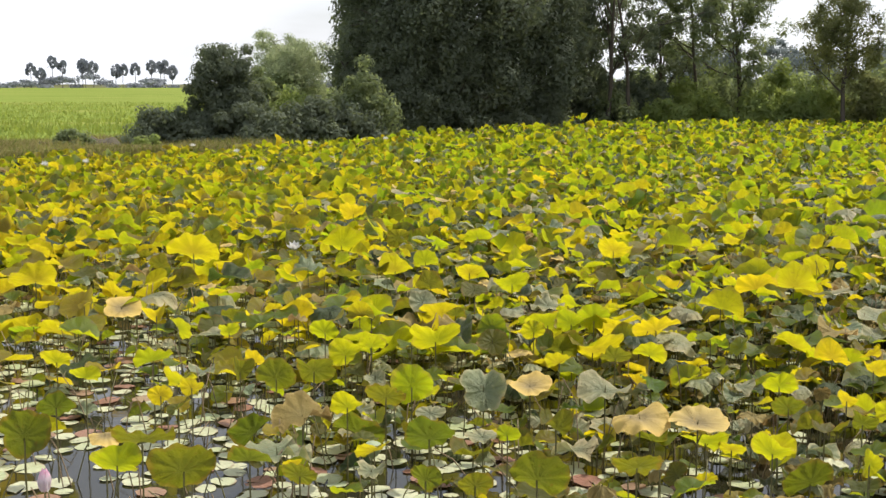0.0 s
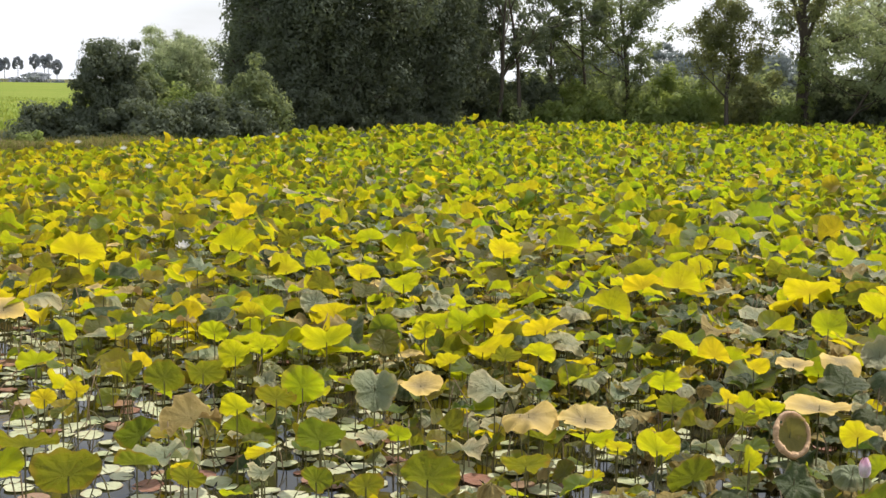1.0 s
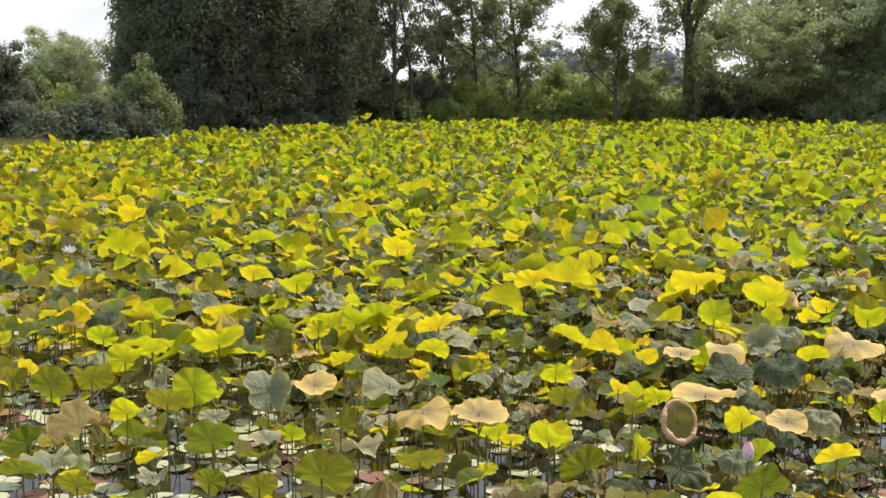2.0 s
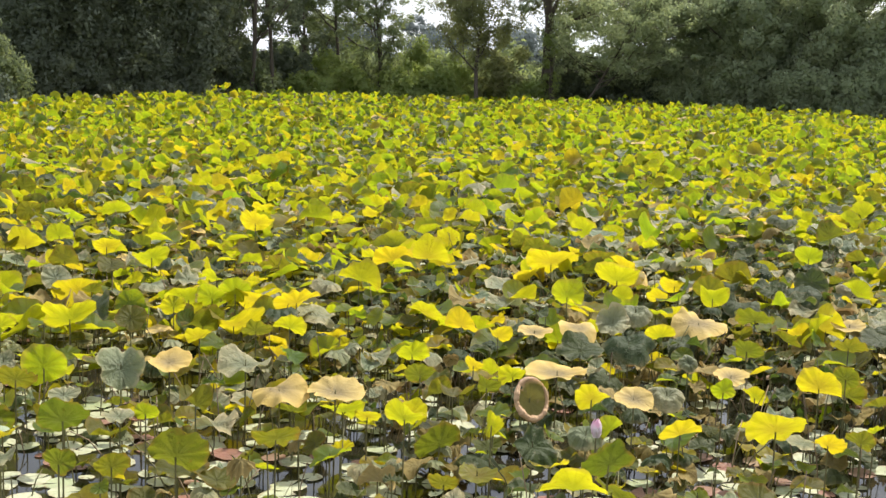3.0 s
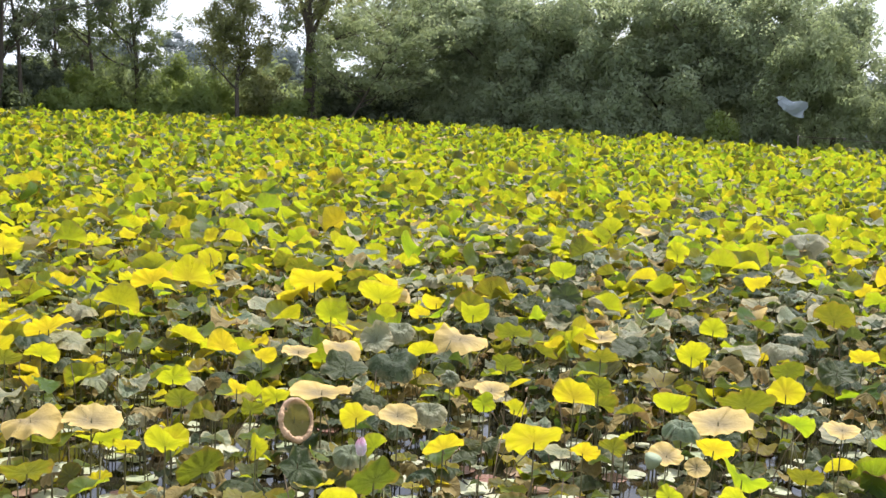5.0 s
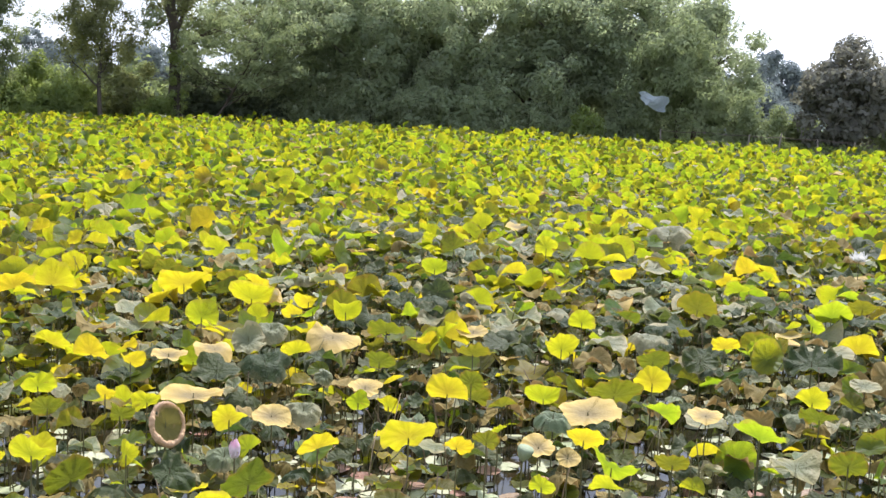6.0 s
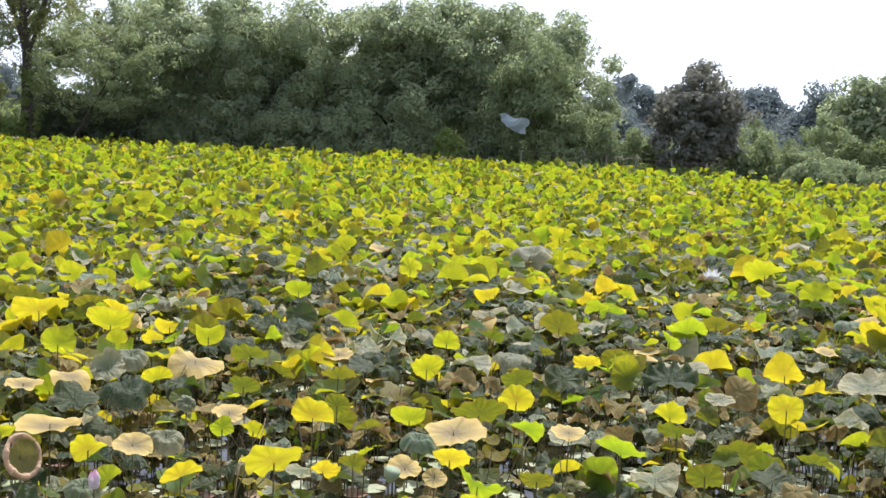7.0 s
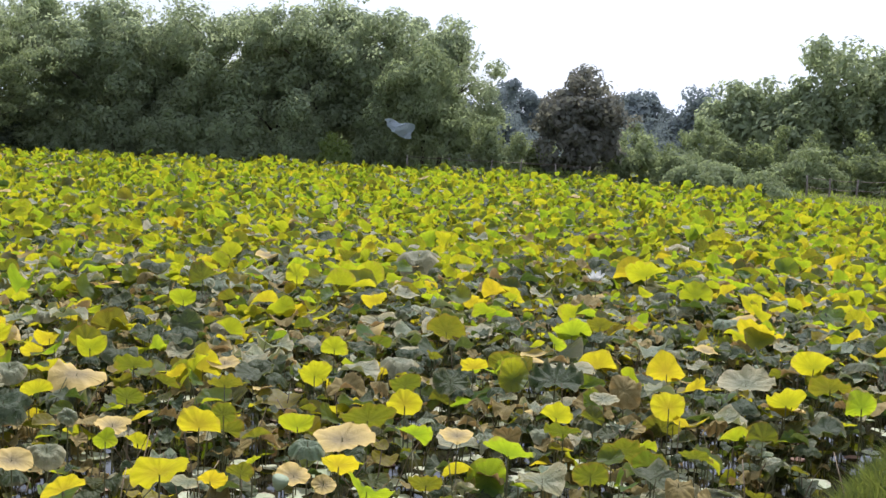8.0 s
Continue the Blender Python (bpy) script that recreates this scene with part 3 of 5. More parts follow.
# bush and small tree beside the rice field
shrub("tall dark bush smothered in climbing vines", -10.15, 44.5, 3.75, 2.7, LEAF_DARK, 190, 190, 0.11, 21, 2.4, 0.36, "vine_bush", "bush", square=5.0, rough=0.88)
shrub("sunlit green top growth of a vine bush", -8.5, 46, 3.6, 1.2, LEAF_MID, 46, 120, 0.14, 22, clump=0.3, square=3.0)
tree("grey-green feathery tree behind the vine bush", -6.95, 56, 4.35, 3.7, 0.12, 0.3, 9, 230, 170, 0.10, LEAF_WOOD_VEILED, 0.46, seed=23, crown_low=0.12, slim=0.5, fill=0.9)
shrub("low dark thicket sloping down to the field", -12.6, 44, 1.75, 3.6, LEAF_DARK, 70, 120, 0.14, 24)
shrub("rough green weeds on the earth mound", -16.9, 41.0, 0.95, 1.3, LEAF_MID, 20, 90, 0.10, 25, clump=0.2)
shrub("fresh light green weeds on the grassy bank", -13.6, 41.5, 0.6, 1.6, LEAF_LIGHT, 16, 60, 0.12, 26, clump=0.18)
shrub("yellow-green sunlit bush among darker ones", -7.4, 47, 2.3, 2.8, LEAF_LIGHT, 40, 110, 0.14, 27)
shrub("dark green thicket on the bank", -9.0, 43.2, 1.5, 3.6, LEAF_DARK, 70, 120, 0.14, 28)
shrub("dark green thicket on the bank", -6.2, 44.2, 1.9, 3.4, LEAF_DARK, 66, 120, 0.14, 29)
shrub("rounded green bush before the tall trees", -3.9, 45.5, 3.2, 2.7, LEAF_MID, 80, 120, 0.14, 30, square=2.2)
shrub("dark green thicket on the bank", -4.4, 44.6, 1.6, 3.0, LEAF_DARK, 60, 120, 0.14, 31)

# tall dark stand
for i, (az, dist, h, w, sd) in enumerate([(-3.35, 52, 9.0, 3.0, 41), (-1.2, 50.5, 10.5, 4.6, 42), (1.6, 53, 11, 5.0, 43), (4.0, 55, 10, 4.2, 44), (6.0, 58, 9.5, 2.4, 45)]):
    tree("tall dark tree with dense crown hung with creepers", az, dist, h, w, 0.2, 0.15, 10, 95 if i < 4 else 50, 430, 0.135, LEAF_DARK, 0.7, slim=0.8, seed=sd, crown_low=0.06, flat=1.4, group="tall dark trees", fill=0.85, hollow=0.3)
for az, dist, h, w, sd in [(-2.2, 49.5, 4.2, 3.2, 51), (0.2, 51, 4.8, 3.4, 52), (2.6, 53, 4.4, 3.4, 53), (4.8, 54.5, 2.6, 2.4, 54)]:
    shrub("dark creeper-hung thicket under tall trees", az, dist, h, w, LEAF_DARK, 110, 150, 0.13, sd, clump=0.46, square=3.0)

# open trees further along
tree("many-stemmed tree with bare forking branches", 7.9, 58, 9.5, 6.5, 0.11, 0.2, 24, 150, 80, 0.14, LEAF_DARK, 0.36, seed=61, crown_low=0.16, stems=5, upright=1.4, fill=0.3)
tree("slender tree with thin airy foliage", 13.6, 59.5, 9.4, 5.0, 0.13, 0.2, 16, 210, 70, 0.13, LEAF_MID, 0.42, seed=62, crown_low=0.15, lean=(0.05, 0), fill=0.45)
tree("slender tree with thin airy foliage", 11.8, 61.5, 9.0, 4.2, 0.11, 0.4, 12, 120, 70, 0.14, LEAF_MID, 0.42, seed=66, crown_low=0.4, fill=0.4)
tree("small round-crowned tree with drooping twigs", 18.2, 59.5, 7.0, 3.6, 0.12, 0.3, 14, 200, 70, 0.12, LEAF_OLIVE, 0.4, seed=63, crown_low=0.25, droop=0.7, fill=0.35, flat=1.2)
tree("stout old tree with ivy on its trunk", 21.5, 60.5, 10.5, 7.6, 0.33, 0.36, 16, 210, 90, 0.14, LEAF_OLIVE, 0.46, seed=64, crown_low=0.4, fill=0.55, upright=1.5)
tree("low spreading tree with drooping light green boughs", 22.9, 60.8, 6.4, 8.0, 0.07, 0.2, 18, 220, 90, 0.14, LEAF_SOFT, 0.5, seed=65, lean=(0.6, -0.24), crown_low=0.22, droop=0.6, upright=0.3, fill=0.6, flat=0.55)
tree("grey-green tree standing behind lighter boughs", 24.6, 66, 7.8, 6.0, 0.18, 0.25, 14, 150, 100, 0.14, LEAF_WOOD_VEILED, 0.55, seed=68, crown_low=0.1, fill=0.7)
tree("dark airy tree behind bare forking branches", 9.8, 64, 6.4, 5.0, 0.16, 0.2, 12, 80, 90, 0.14, LEAF_DARK, 0.42, seed=57, crown_low=0.1, fill=0.4, upright=1.0)
tree("dark airy tree behind bare forking branches", 6.4, 62, 8.4, 3.8, 0.16, 0.2, 16, 110, 100, 0.14, LEAF_DARK, 0.5, seed=58, crown_low=0.1, fill=0.5, upright=1.0)
shrub("ivy climbing the stout tree's trunk", 21.6, 60.1, 4.2, 0.8, LEAF_LIGHT, 34, 70, 0.11, 67, clump=0.24, square=6.0, rough=0.9, name="ivy", category="ivy")
for az, dist, h, w, m, sd in [(7.4, 63, 5.4, 4.6, LEAF_DARK, 86), (6.6, 58, 3.4, 3, LEAF_DARK, 71), (9.3, 59.5, 3.0, 3.4, LEAF_DARK, 72), (11.5, 60.5, 3.5, 3.4, LEAF_LIGHT, 73), (13.0, 61, 3.0, 3.0, LEAF_MID, 74),
                              (15.2, 61.5, 3.4, 3.6, LEAF_LIGHT, 75), (17.0, 61, 3.0, 3.0, LEAF_LIGHT, 76), (19.4, 61, 4.3, 2.8, LEAF_OLIVE, 77), (22.8, 63, 3.0, 3.4, LEAF_DARK, 78),
                              (10.4, 57.4, 1.7, 2.4, LEAF_LIGHT, 79), (14.4, 59, 2.2, 2.8, LEAF_LIGHT, 80), (16.2, 59.5, 2.2, 2.6, LEAF_LIGHT, 81), (12.2, 58.5, 2.4, 2.6, LEAF_LIGHT, 82), (8.0, 57.5, 2.2, 2.6, LEAF_MID, 83),
                              (25.2, 62.5, 2.6, 4.4, LEAF_DARK, 84), (20.6, 60, 1.6, 2.2, LEAF_LIGHT, 85)]:
    shrub("leafy green undergrowth between the trees", az, dist, h, w, m, 60, 100, 0.16, sd, square=2.0)

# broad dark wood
for az, dist, h, w, m, sd in [(27.6, 65, 9.0, 6.5, LEAF_WOOD_VEILED, 91), (30.2, 62, 8.2, 6.5, LEAF_WOOD_VEILED, 92), (32.8, 63, 7.3, 6.5, LEAF_WOOD_VEILED, 93), (35.0, 61, 8.0, 7.0, LEAF_WOOD_VEILED, 94), (37.6, 60, 8.5, 7.0, LEAF_WOOD_VEILED, 95), (39.8, 61, 8.6, 7.0, LEAF_WOOD_VEILED, 96), (42.4, 60.5, 8.7, 6.5, LEAF_WOOD_VEILED, 97), (45.5, 61, 7.9, 6.2, LEAF_WOOD_VEILED, 98)]:
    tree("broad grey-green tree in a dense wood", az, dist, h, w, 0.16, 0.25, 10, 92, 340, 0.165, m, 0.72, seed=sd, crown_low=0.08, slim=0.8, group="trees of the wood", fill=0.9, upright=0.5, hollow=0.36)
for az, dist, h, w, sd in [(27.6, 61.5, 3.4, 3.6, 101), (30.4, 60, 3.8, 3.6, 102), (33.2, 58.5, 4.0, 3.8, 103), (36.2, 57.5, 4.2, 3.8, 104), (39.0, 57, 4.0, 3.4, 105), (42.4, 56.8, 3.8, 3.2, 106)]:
    shrub("dark shaded thicket under the wood", az, dist, h, w, LEAF_WOOD_VEILED, 60, 100, 0.16, sd, clump=0.5, square=2.0)
tree("willowy light green tree at the wood's edge", 44.8, 55.5, 6.3, 4.2, 0.14, 0.25, 10, 110, 190, 0.21, LEAF_SOFT, 0.5, hollow=0.3, seed=107, crown_low=0.08, droop=0.7, slim=0.4, fill=0.7)
shrub("small yellow-green bush in a gap of the wood", 40.6, 55.2, 2.7, 1.6, LEAF_LIGHT, 34, 80, 0.13, 108, clump=0.25)
shrub("light green bushes beside the pasture", 48.4, 54, 3.2, 2.6, LEAF_SOFT, 66, 100, 0.14, 109)
shrub("light green bushes beside the pasture", 46.8, 54.5, 3.9, 2.8, LEAF_SOFT, 80, 110, 0.14, 110)
for az, dist, h, w, sd in [(49.6, 52.6, 0.9, 2.4, 111), (51.2, 52.0, 0.8, 2.4, 112), (52.8, 51.6, 1.0, 2.6, 113), (45.6, 54.0, 1.0, 2.2, 114)]:
    shrub("low light green weeds along the fence", az, dist, h, w, LEAF_LIGHT, 30, 90, 0.12, sd, clump=0.3, square=2.5)

# right side: pasture, hedge and farther trees
tree("dark reddish round-crowned tree", 51.75, 53.5, 5.05, 3.7, 0.11, 0.15, 8, 90, 200, 0.2, LEAF_RUST, 0.52, slim=0.8, seed=121, crown_low=0.03, fill=0.8, hollow=0.3)
for az, dist, h, w, m, sd in [(50.0, 56, 2.2, 2.6, LEAF_MID, 131), (54.4, 55, 2.5, 3.2, LEAF_SOFT, 132), (56.8, 54, 2.2, 3.0, LEAF_SOFT, 133), (58.6, 52, 1.7, 2.6, LEAF_SOFT, 134), (60.4, 48, 1.3, 2.2, LEAF_SOFT, 135),
                              (59.6, 60, 2.9, 3.8, LEAF_MID, 136), (62.4, 58, 2.3, 4.0, LEAF_SOFT, 137), (65.6, 57, 2.4, 4.0, LEAF_MID, 138), (68.5, 56, 2.4, 4.0, LEAF_MID, 139), (57.4, 50.5, 1.4, 2.4, LEAF_SOFT, 140),
                              (61.8, 62, 3.6, 4.4, LEAF_MID, 141), (57.6, 63, 3.8, 4.4, LEAF_SOFT, 142), (54.8, 63, 3.2, 4.0, LEAF_MID, 143), (64.6, 62, 3.4, 4.4, LEAF_MID, 144)]:
    shrub("leafy bush along the pasture", az, dist, h, w, m, 56, 100, 0.16, sd, square=1.8)
for az, dist, h, w, m, sd in [(47.6, 95, 4.0, 7, LEAF_FAR_HAZED, 151), (49.8, 100, 4.2, 7, LEAF_FAR_HAZED, 152), (54.6, 100, 6.3, 5, LEAF_FAR_HAZED, 153), (57.1, 92, 4.9, 4, LEAF_FAR_HAZED, 154), (59.3, 78, 6.4, 4.5, LEAF_WOOD_VEILED, 155),
                              (61.9, 76, 6.2, 4.6, LEAF_WOOD_VEILED, 156), (64.5, 74, 8.8, 6, LEAF_WOOD_VEILED, 157), (68.0, 74, 9.0, 6.5, LEAF_WOOD_VEILED, 158), (60.6, 80, 5.6, 6, LEAF_WOOD_VEILED, 162), (20.2, 110, 5.6, 7, LEAF_FAR_HAZED, 159), (16.5, 120, 5.6, 8, LEAF_FAR_HAZED, 160), (12.0, 120, 5.6, 8, LEAF_FAR_HAZED, 161)]:
    tree("tree of the farther wood, tinted bluish for distance haze" if m is LEAF_FAR_HAZED else "tall tree behind the pasture hedge", az, dist, h, w, 0.15, 0.2, 6, 80, 140, 0.3, m, 0.85, slim=0.8, seed=sd, crown_low=0.05, group="farther trees", fill=0.85, hollow=0.3)


def woodland(name, label, az0, az1, d0, d1, height, count, mat, seed, size=0.3):
    """The closed depth of a wood or hedge behind the single trees: uncountable foliage."""
    r = np.random.default_rng(seed)
    a, d = r.uniform(az0, az1, count), r.uniform(d0, d1, count)
    top = height * (0.72 + 0.2 * np.sin(a * 1.9 + seed) + 0.12 * np.sin(a * 4.3 + 2 * seed))
    c = np.stack([d * np.sin(np.radians(a)), d * np.cos(np.radians(a)), 0.3 + top * r.random(count)], 1)
    s = Soup()
    s.add(*leaf_cloud(c, np.array([0.8, 0.8, 0.6]), 80, size * 1.1, 0.2, seed + 1, 0.65, hollow=0.35))
    return tagged(new(name, s.mesh(name, mat, smooth=False)), label, "woodland", kind="stuff")


woodland("wood_depth", "deep shaded foliage of the wood", 26.5, 45.5, 65, 72, 3.6, 300, LEAF_WOOD_VEILED, 171)
woodland("thicket_depth", "green thicket behind the open trees", 5.0, 27.0, 64, 74, 3.0, 420, LEAF_MID, 172)
woodland("hedge_depth", "foliage behind the pasture, tinted bluish for haze", 45.5, 74.0, 82, 100, 4.0, 700, LEAF_FAR_HAZED, 173, 0.19)
woodland("stand_depth", "dark foliage behind the tall stand", -4.6, 3.6, 57, 63, 5.5, 340, LEAF_DARK, 174)

# ---- sugar palms and the far tree line ----
def palm_crown(seed, radius):
    r = np.random.default_rng(seed)
    s = Soup()
    for i in range(24):
        d = r.normal(0, 1, 3)
        d[2] = d[2] * 0.8 + 0.25
        d /= np.linalg.norm(d)
        side = np.cross(d, r.normal(0, 1, 3))
        side /= np.linalg.norm(side)
        up = np.cross(d, side)
        c = d * radius * 0.55
        v, t = [c], []
        for k in range(9):
            a = -2.0 + 4.0 * k / 8
            v.append(c + radius * 0.48 * (d * math.cos(a) + side * math.sin(a)) + up * radius * (0.05 if k % 2 else -0.05))
        t = [(0, k, k + 1) for k in range(1, 9)]
        s.add(v, t)
        s.add(*tube([d * 0.1, c * 0.6, c], [0.09, 0.06, 0.04], 4))
    return s.mesh("crown", LEAF_HAZED, smooth=False)


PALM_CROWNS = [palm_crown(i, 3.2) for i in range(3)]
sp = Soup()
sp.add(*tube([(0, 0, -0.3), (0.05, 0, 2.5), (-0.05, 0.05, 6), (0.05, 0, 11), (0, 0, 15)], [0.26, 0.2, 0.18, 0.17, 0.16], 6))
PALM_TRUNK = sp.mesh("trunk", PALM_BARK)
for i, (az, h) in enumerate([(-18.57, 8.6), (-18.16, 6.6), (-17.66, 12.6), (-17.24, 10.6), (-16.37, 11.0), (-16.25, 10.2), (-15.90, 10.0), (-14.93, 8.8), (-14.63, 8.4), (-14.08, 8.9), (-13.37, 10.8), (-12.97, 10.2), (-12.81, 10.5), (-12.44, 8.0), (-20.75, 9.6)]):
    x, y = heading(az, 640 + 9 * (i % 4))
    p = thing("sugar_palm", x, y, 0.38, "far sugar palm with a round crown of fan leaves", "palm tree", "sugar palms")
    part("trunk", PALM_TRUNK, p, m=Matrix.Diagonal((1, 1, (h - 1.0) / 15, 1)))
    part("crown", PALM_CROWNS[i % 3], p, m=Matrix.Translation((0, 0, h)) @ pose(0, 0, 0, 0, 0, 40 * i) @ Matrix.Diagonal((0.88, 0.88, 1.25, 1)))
r = np.random.default_rng(77)
n = 520
az = r.uniform(-30, 75, n)
d = r.uniform(560, 640, n)
h = 4.2 + 3.4 * np.sin(az * 1.7) * np.sin(az * 0.6 + 1) + r.uniform(-1, 1.5, n)
c = np.stack([d * np.sin(np.radians(az)), d * np.cos(np.radians(az)), 0.6 + np.maximum(0.8, h) * r.random(n) ** 0.7], 1)
sp = Soup()
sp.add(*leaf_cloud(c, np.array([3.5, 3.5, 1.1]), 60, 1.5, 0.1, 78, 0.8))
tagged(new("far_tree_line", sp.mesh("far_tree_line", LEAF_HAZED, smooth=False)), "low tree line on the horizon, haze tinted into its leaves", "trees", kind="stuff")

# ---- fence and plastic sheet ----
def fence(label, posts, height, rails):
    """Posts along a line with thin rails between them."""
    xs = [(*p, float(ground_height(np.array([p[0]]), np.array([p[1]]))[0])) for p in posts]
    t = thing("fence", *xs[0], label, "fence")
    o = np.array(xs[0])
    r = np.random.default_rng(5)
    for p in xs:
        q = np.array(p) - o
        sp = Soup()
        sp.add(*tube([q + (0, 0, -0.2), q + (r.normal(0, 0.03), r.normal(0, 0.03), height * 0.5), q + (r.normal(0, 0.05), 0, height * r.uniform(0.95, 1.12))], [0.05, 0.045, 0.035], 6))
        part("post", sp.mesh("post", WEATHERED), t)
    for a, b in zip(xs, xs[1:]):
        for k in rails:
            a0, b0 = np.array(a) - o + (0, 0, height * k), np.array(b) - o + (0, 0, height * k)
            sp = Soup()
            sp.add(*tube([a0, (a0 + b0) / 2 - (0, 0, 0.04), b0], [0.013, 0.013, 0.013], 5))
            part("rail", sp.mesh("rail", WIRE), t)


fence("weathered post-and-rail fence round the pasture", [heading(a, d) for a, d in [(62.4, 53.4), (63.4, 53), (64.6, 52.5), (66.0, 52), (67.6, 51), (69.4, 50)]], 0.95, (0.5, 0.9))
fence("old wire fence with thin posts by the wood", [heading(a, d) for a, d in [(44.0, 54.2), (46.0, 53.8), (48.0, 52.8), (49.4, 52.0), (51.0, 51.4), (52.6, 50.8)]], 1.0, (0.45, 0.92))

bm = bmesh.new()
rows = []
for j in range(8):
    v = j / 7
    rows.append([])
    for i in range(12):
        u = i / 11
        top, low = -0.05 - 0.16 * u + 0.05 * math.sin(8 * u), -0.62 - 0.2 * u + 0.07 * math.sin(5 * u + 1)
        rows[-1].append(bm.verts.new((-0.68 + 1.35 * u + 0.3 * v * (1 - u) - 0.2 * v * u + 0.05 * math.sin(9 * v + 5 * u), 0.12 * math.sin(6 * u + 4 * v), top + (low - top) * v + 0.04 * math.sin(11 * u) * (1 - v))))
for j in range(7):
    for i in range(11):
        bm.faces.new((rows[j][i], rows[j][i + 1], rows[j + 1][i + 1], rows[j + 1][i]))
bmesh.ops.solidify(bm, geom=bm.faces[:], thickness=0.012)
me = bpy.data.meshes.new("plastic_sheet")
bm.to_mesh(me)
bm.free()
me.materials.append(SHEET)
sheet = tagged(new("plastic_sheet", me), "torn white plastic sheet caught in the branches", "plastic sheet")
sheet.matrix_world = pose(*heading(43.6, 53.0), 2.95, 0, 0, -43.6)


# earth thrown up at the field's edge
r = np.random.default_rng(31)
mx, my = heading(-16.3, 41.3)
gu, gv = np.meshgrid(np.linspace(-1, 1, 40), np.linspace(-1, 1, 14))
hump = np.clip(1 - np.abs(gu) ** 2.5, 0, 1) * np.clip(1 - gv ** 2, 0, 1) * (0.55 + 0.2 * np.sin(gu * 7) + 0.16 * np.sin(gu * 17 + 1) + 0.08 * r.normal(0, 1, gu.shape))
v = np.stack([gu * 2.1, gv * 0.8, hump * 0.6 - 0.1], -1).reshape(-1, 3)
i, j = np.meshgrid(np.arange(13), np.arange(39), indexing="ij")
o = (i * 40 + j).ravel()
sp = Soup()
sp.add(v, np.concatenate([np.stack([o, o + 1, o + 41], 1), np.stack([o, o + 41, o + 40], 1)]))
mound = tagged(new("earth_mound", sp.mesh("earth_mound", SOIL)), "low heap of dry brown earth beside the rice field", "earth mound")
mound.matrix_world = pose(mx, my, 0.42, 0, 0, 14)


# ---- lotus and water lilies ----
def leaf_template(seed, na, nr, style, ruffle=1.0):
    """A round leaf of radius 1 about its stalk's end: shallow funnel, a few broad waves, a ruffled and slightly torn rim, a fold. Returns vertices, triangles and uv (turn, way out)."""
    r = np.random.default_rng(seed)
    ph = r.uniform(0, 6.28, 10)
    th = np.arange(na) * 2 * np.pi / na
    rr = ((np.arange(nr) + 1) / nr) ** 0.8
    T, R = np.meshgrid(th, rr)
    few, many = na // 3, min(na // 3, int(r.integers(8, 12)))
    rim = 1 + 0.05 * np.sin(T + ph[0]) + 0.045 * np.sin(2 * T + ph[1]) + 0.022 * ruffle * np.sin(min(few, 4) * T + ph[2])
    rim = rim + 0.022 * ruffle * np.abs(np.sin(0.5 * many * T + ph[8])) + r.normal(0, 0.008, na)[None, :]
    for i in range(int(r.integers(1, 4))):
        gap = np.angle(np.exp(1j * (T - r.uniform(0, 6.28))))
        rim = rim * (1 - r.uniform(0.06, 0.28) * np.exp(-(gap / r.uniform(0.1, 0.3)) ** 2) * np.clip(R * 1.6 - 0.5, 0, 1))
    X, Y = R * rim * np.cos(T), R * rim * np.sin(T)
    # funnel, one side hanging, saddle, three broad waves, ruffle of the rim, fold
    soft = {"open": (0.18, 0.20, 0.15, 0.07, 0.06, 0.28), "fold": (0.10, 0.24, 0.16, 0.08, 0.065, 0.8), "droop": (-0.16, 0.42, 0.14, 0.10, 0.09, 0.3), "crumple": (-0.06, 0.42, 0.18, 0.14, 0.11, 0.45),
            "flat": (0.10, 0.10, 0.06, 0.04, 0.065, 0.1), "wither": (-0.1, 0.75, 0.10, 0.06, 0.10, 0.35), "wave": (0.14, 0.18, 0.13, 0.07, 0.08, 0.26), "ripple": (0.05, 0.14, 0.18, 0.12, 0.15, 0.25), "bowl": (0.42, 0.0, 0.02, 0.02, 0.02, 0.05), "dome": (-0.10, 0.20, 0.14, 0.10, 0.085, 0.15)}[style]
    cup, droop, saddle, three, frill, fold = (c * r.uniform(0.6, 1.35) for c in soft)
    Z = cup * R ** 1.7 - 0.07 * (1 - np.clip(R / 0.4, 0, 1)) ** 2
    Z = Z - droop * R ** 2.4 * (0.55 + 0.45 * np.cos(T - ph[3]))
    Z = Z + saddle * ruffle * R ** 2 * np.cos(2 * T + ph[4]) + three * ruffle * R ** 2 * np.cos(3 * T + ph[5])
    Z = Z + frill * ruffle * R ** 3.2 * np.sin(many * T + ph[6] + 0.8 * np.sin(2 * T + ph[9])) * (0.75 + 0.4 * np.sin(T + ph[1]))
    Z = Z + 0.009 * R * np.cos(min(14, few) * T + ph[2])
    if style == "dome":
        Z = Z + 0.2 * np.exp(-((R - 0.55) / 0.26) ** 2) - 0.22 * R ** 4 + 0.03 * R ** 1.5 * np.abs(np.sin(0.5 * many * T + ph[6]))
    if style == "wither":
        Z = Z + 0.11 * R * np.sin(min(8, few) * T + ph[6]) - 0.25 * R
        X, Y = X * (0.62 + 0.18 * np.sin(2 * T + ph[0])), Y * 0.72
    if style == "crumple":
        Z = Z + 0.05 * R * np.sin(min(7, few) * T + 4 * R + ph[6])
        X, Y = X * (1 - 0.2 * R * np.abs(np.sin(2 * T + ph[6]))), Y * (1 - 0.15 * R)
    s = X * math.cos(ph[7]) + Y * math.sin(ph[7])
    a = fold * (0.5 + 0.5 * R)
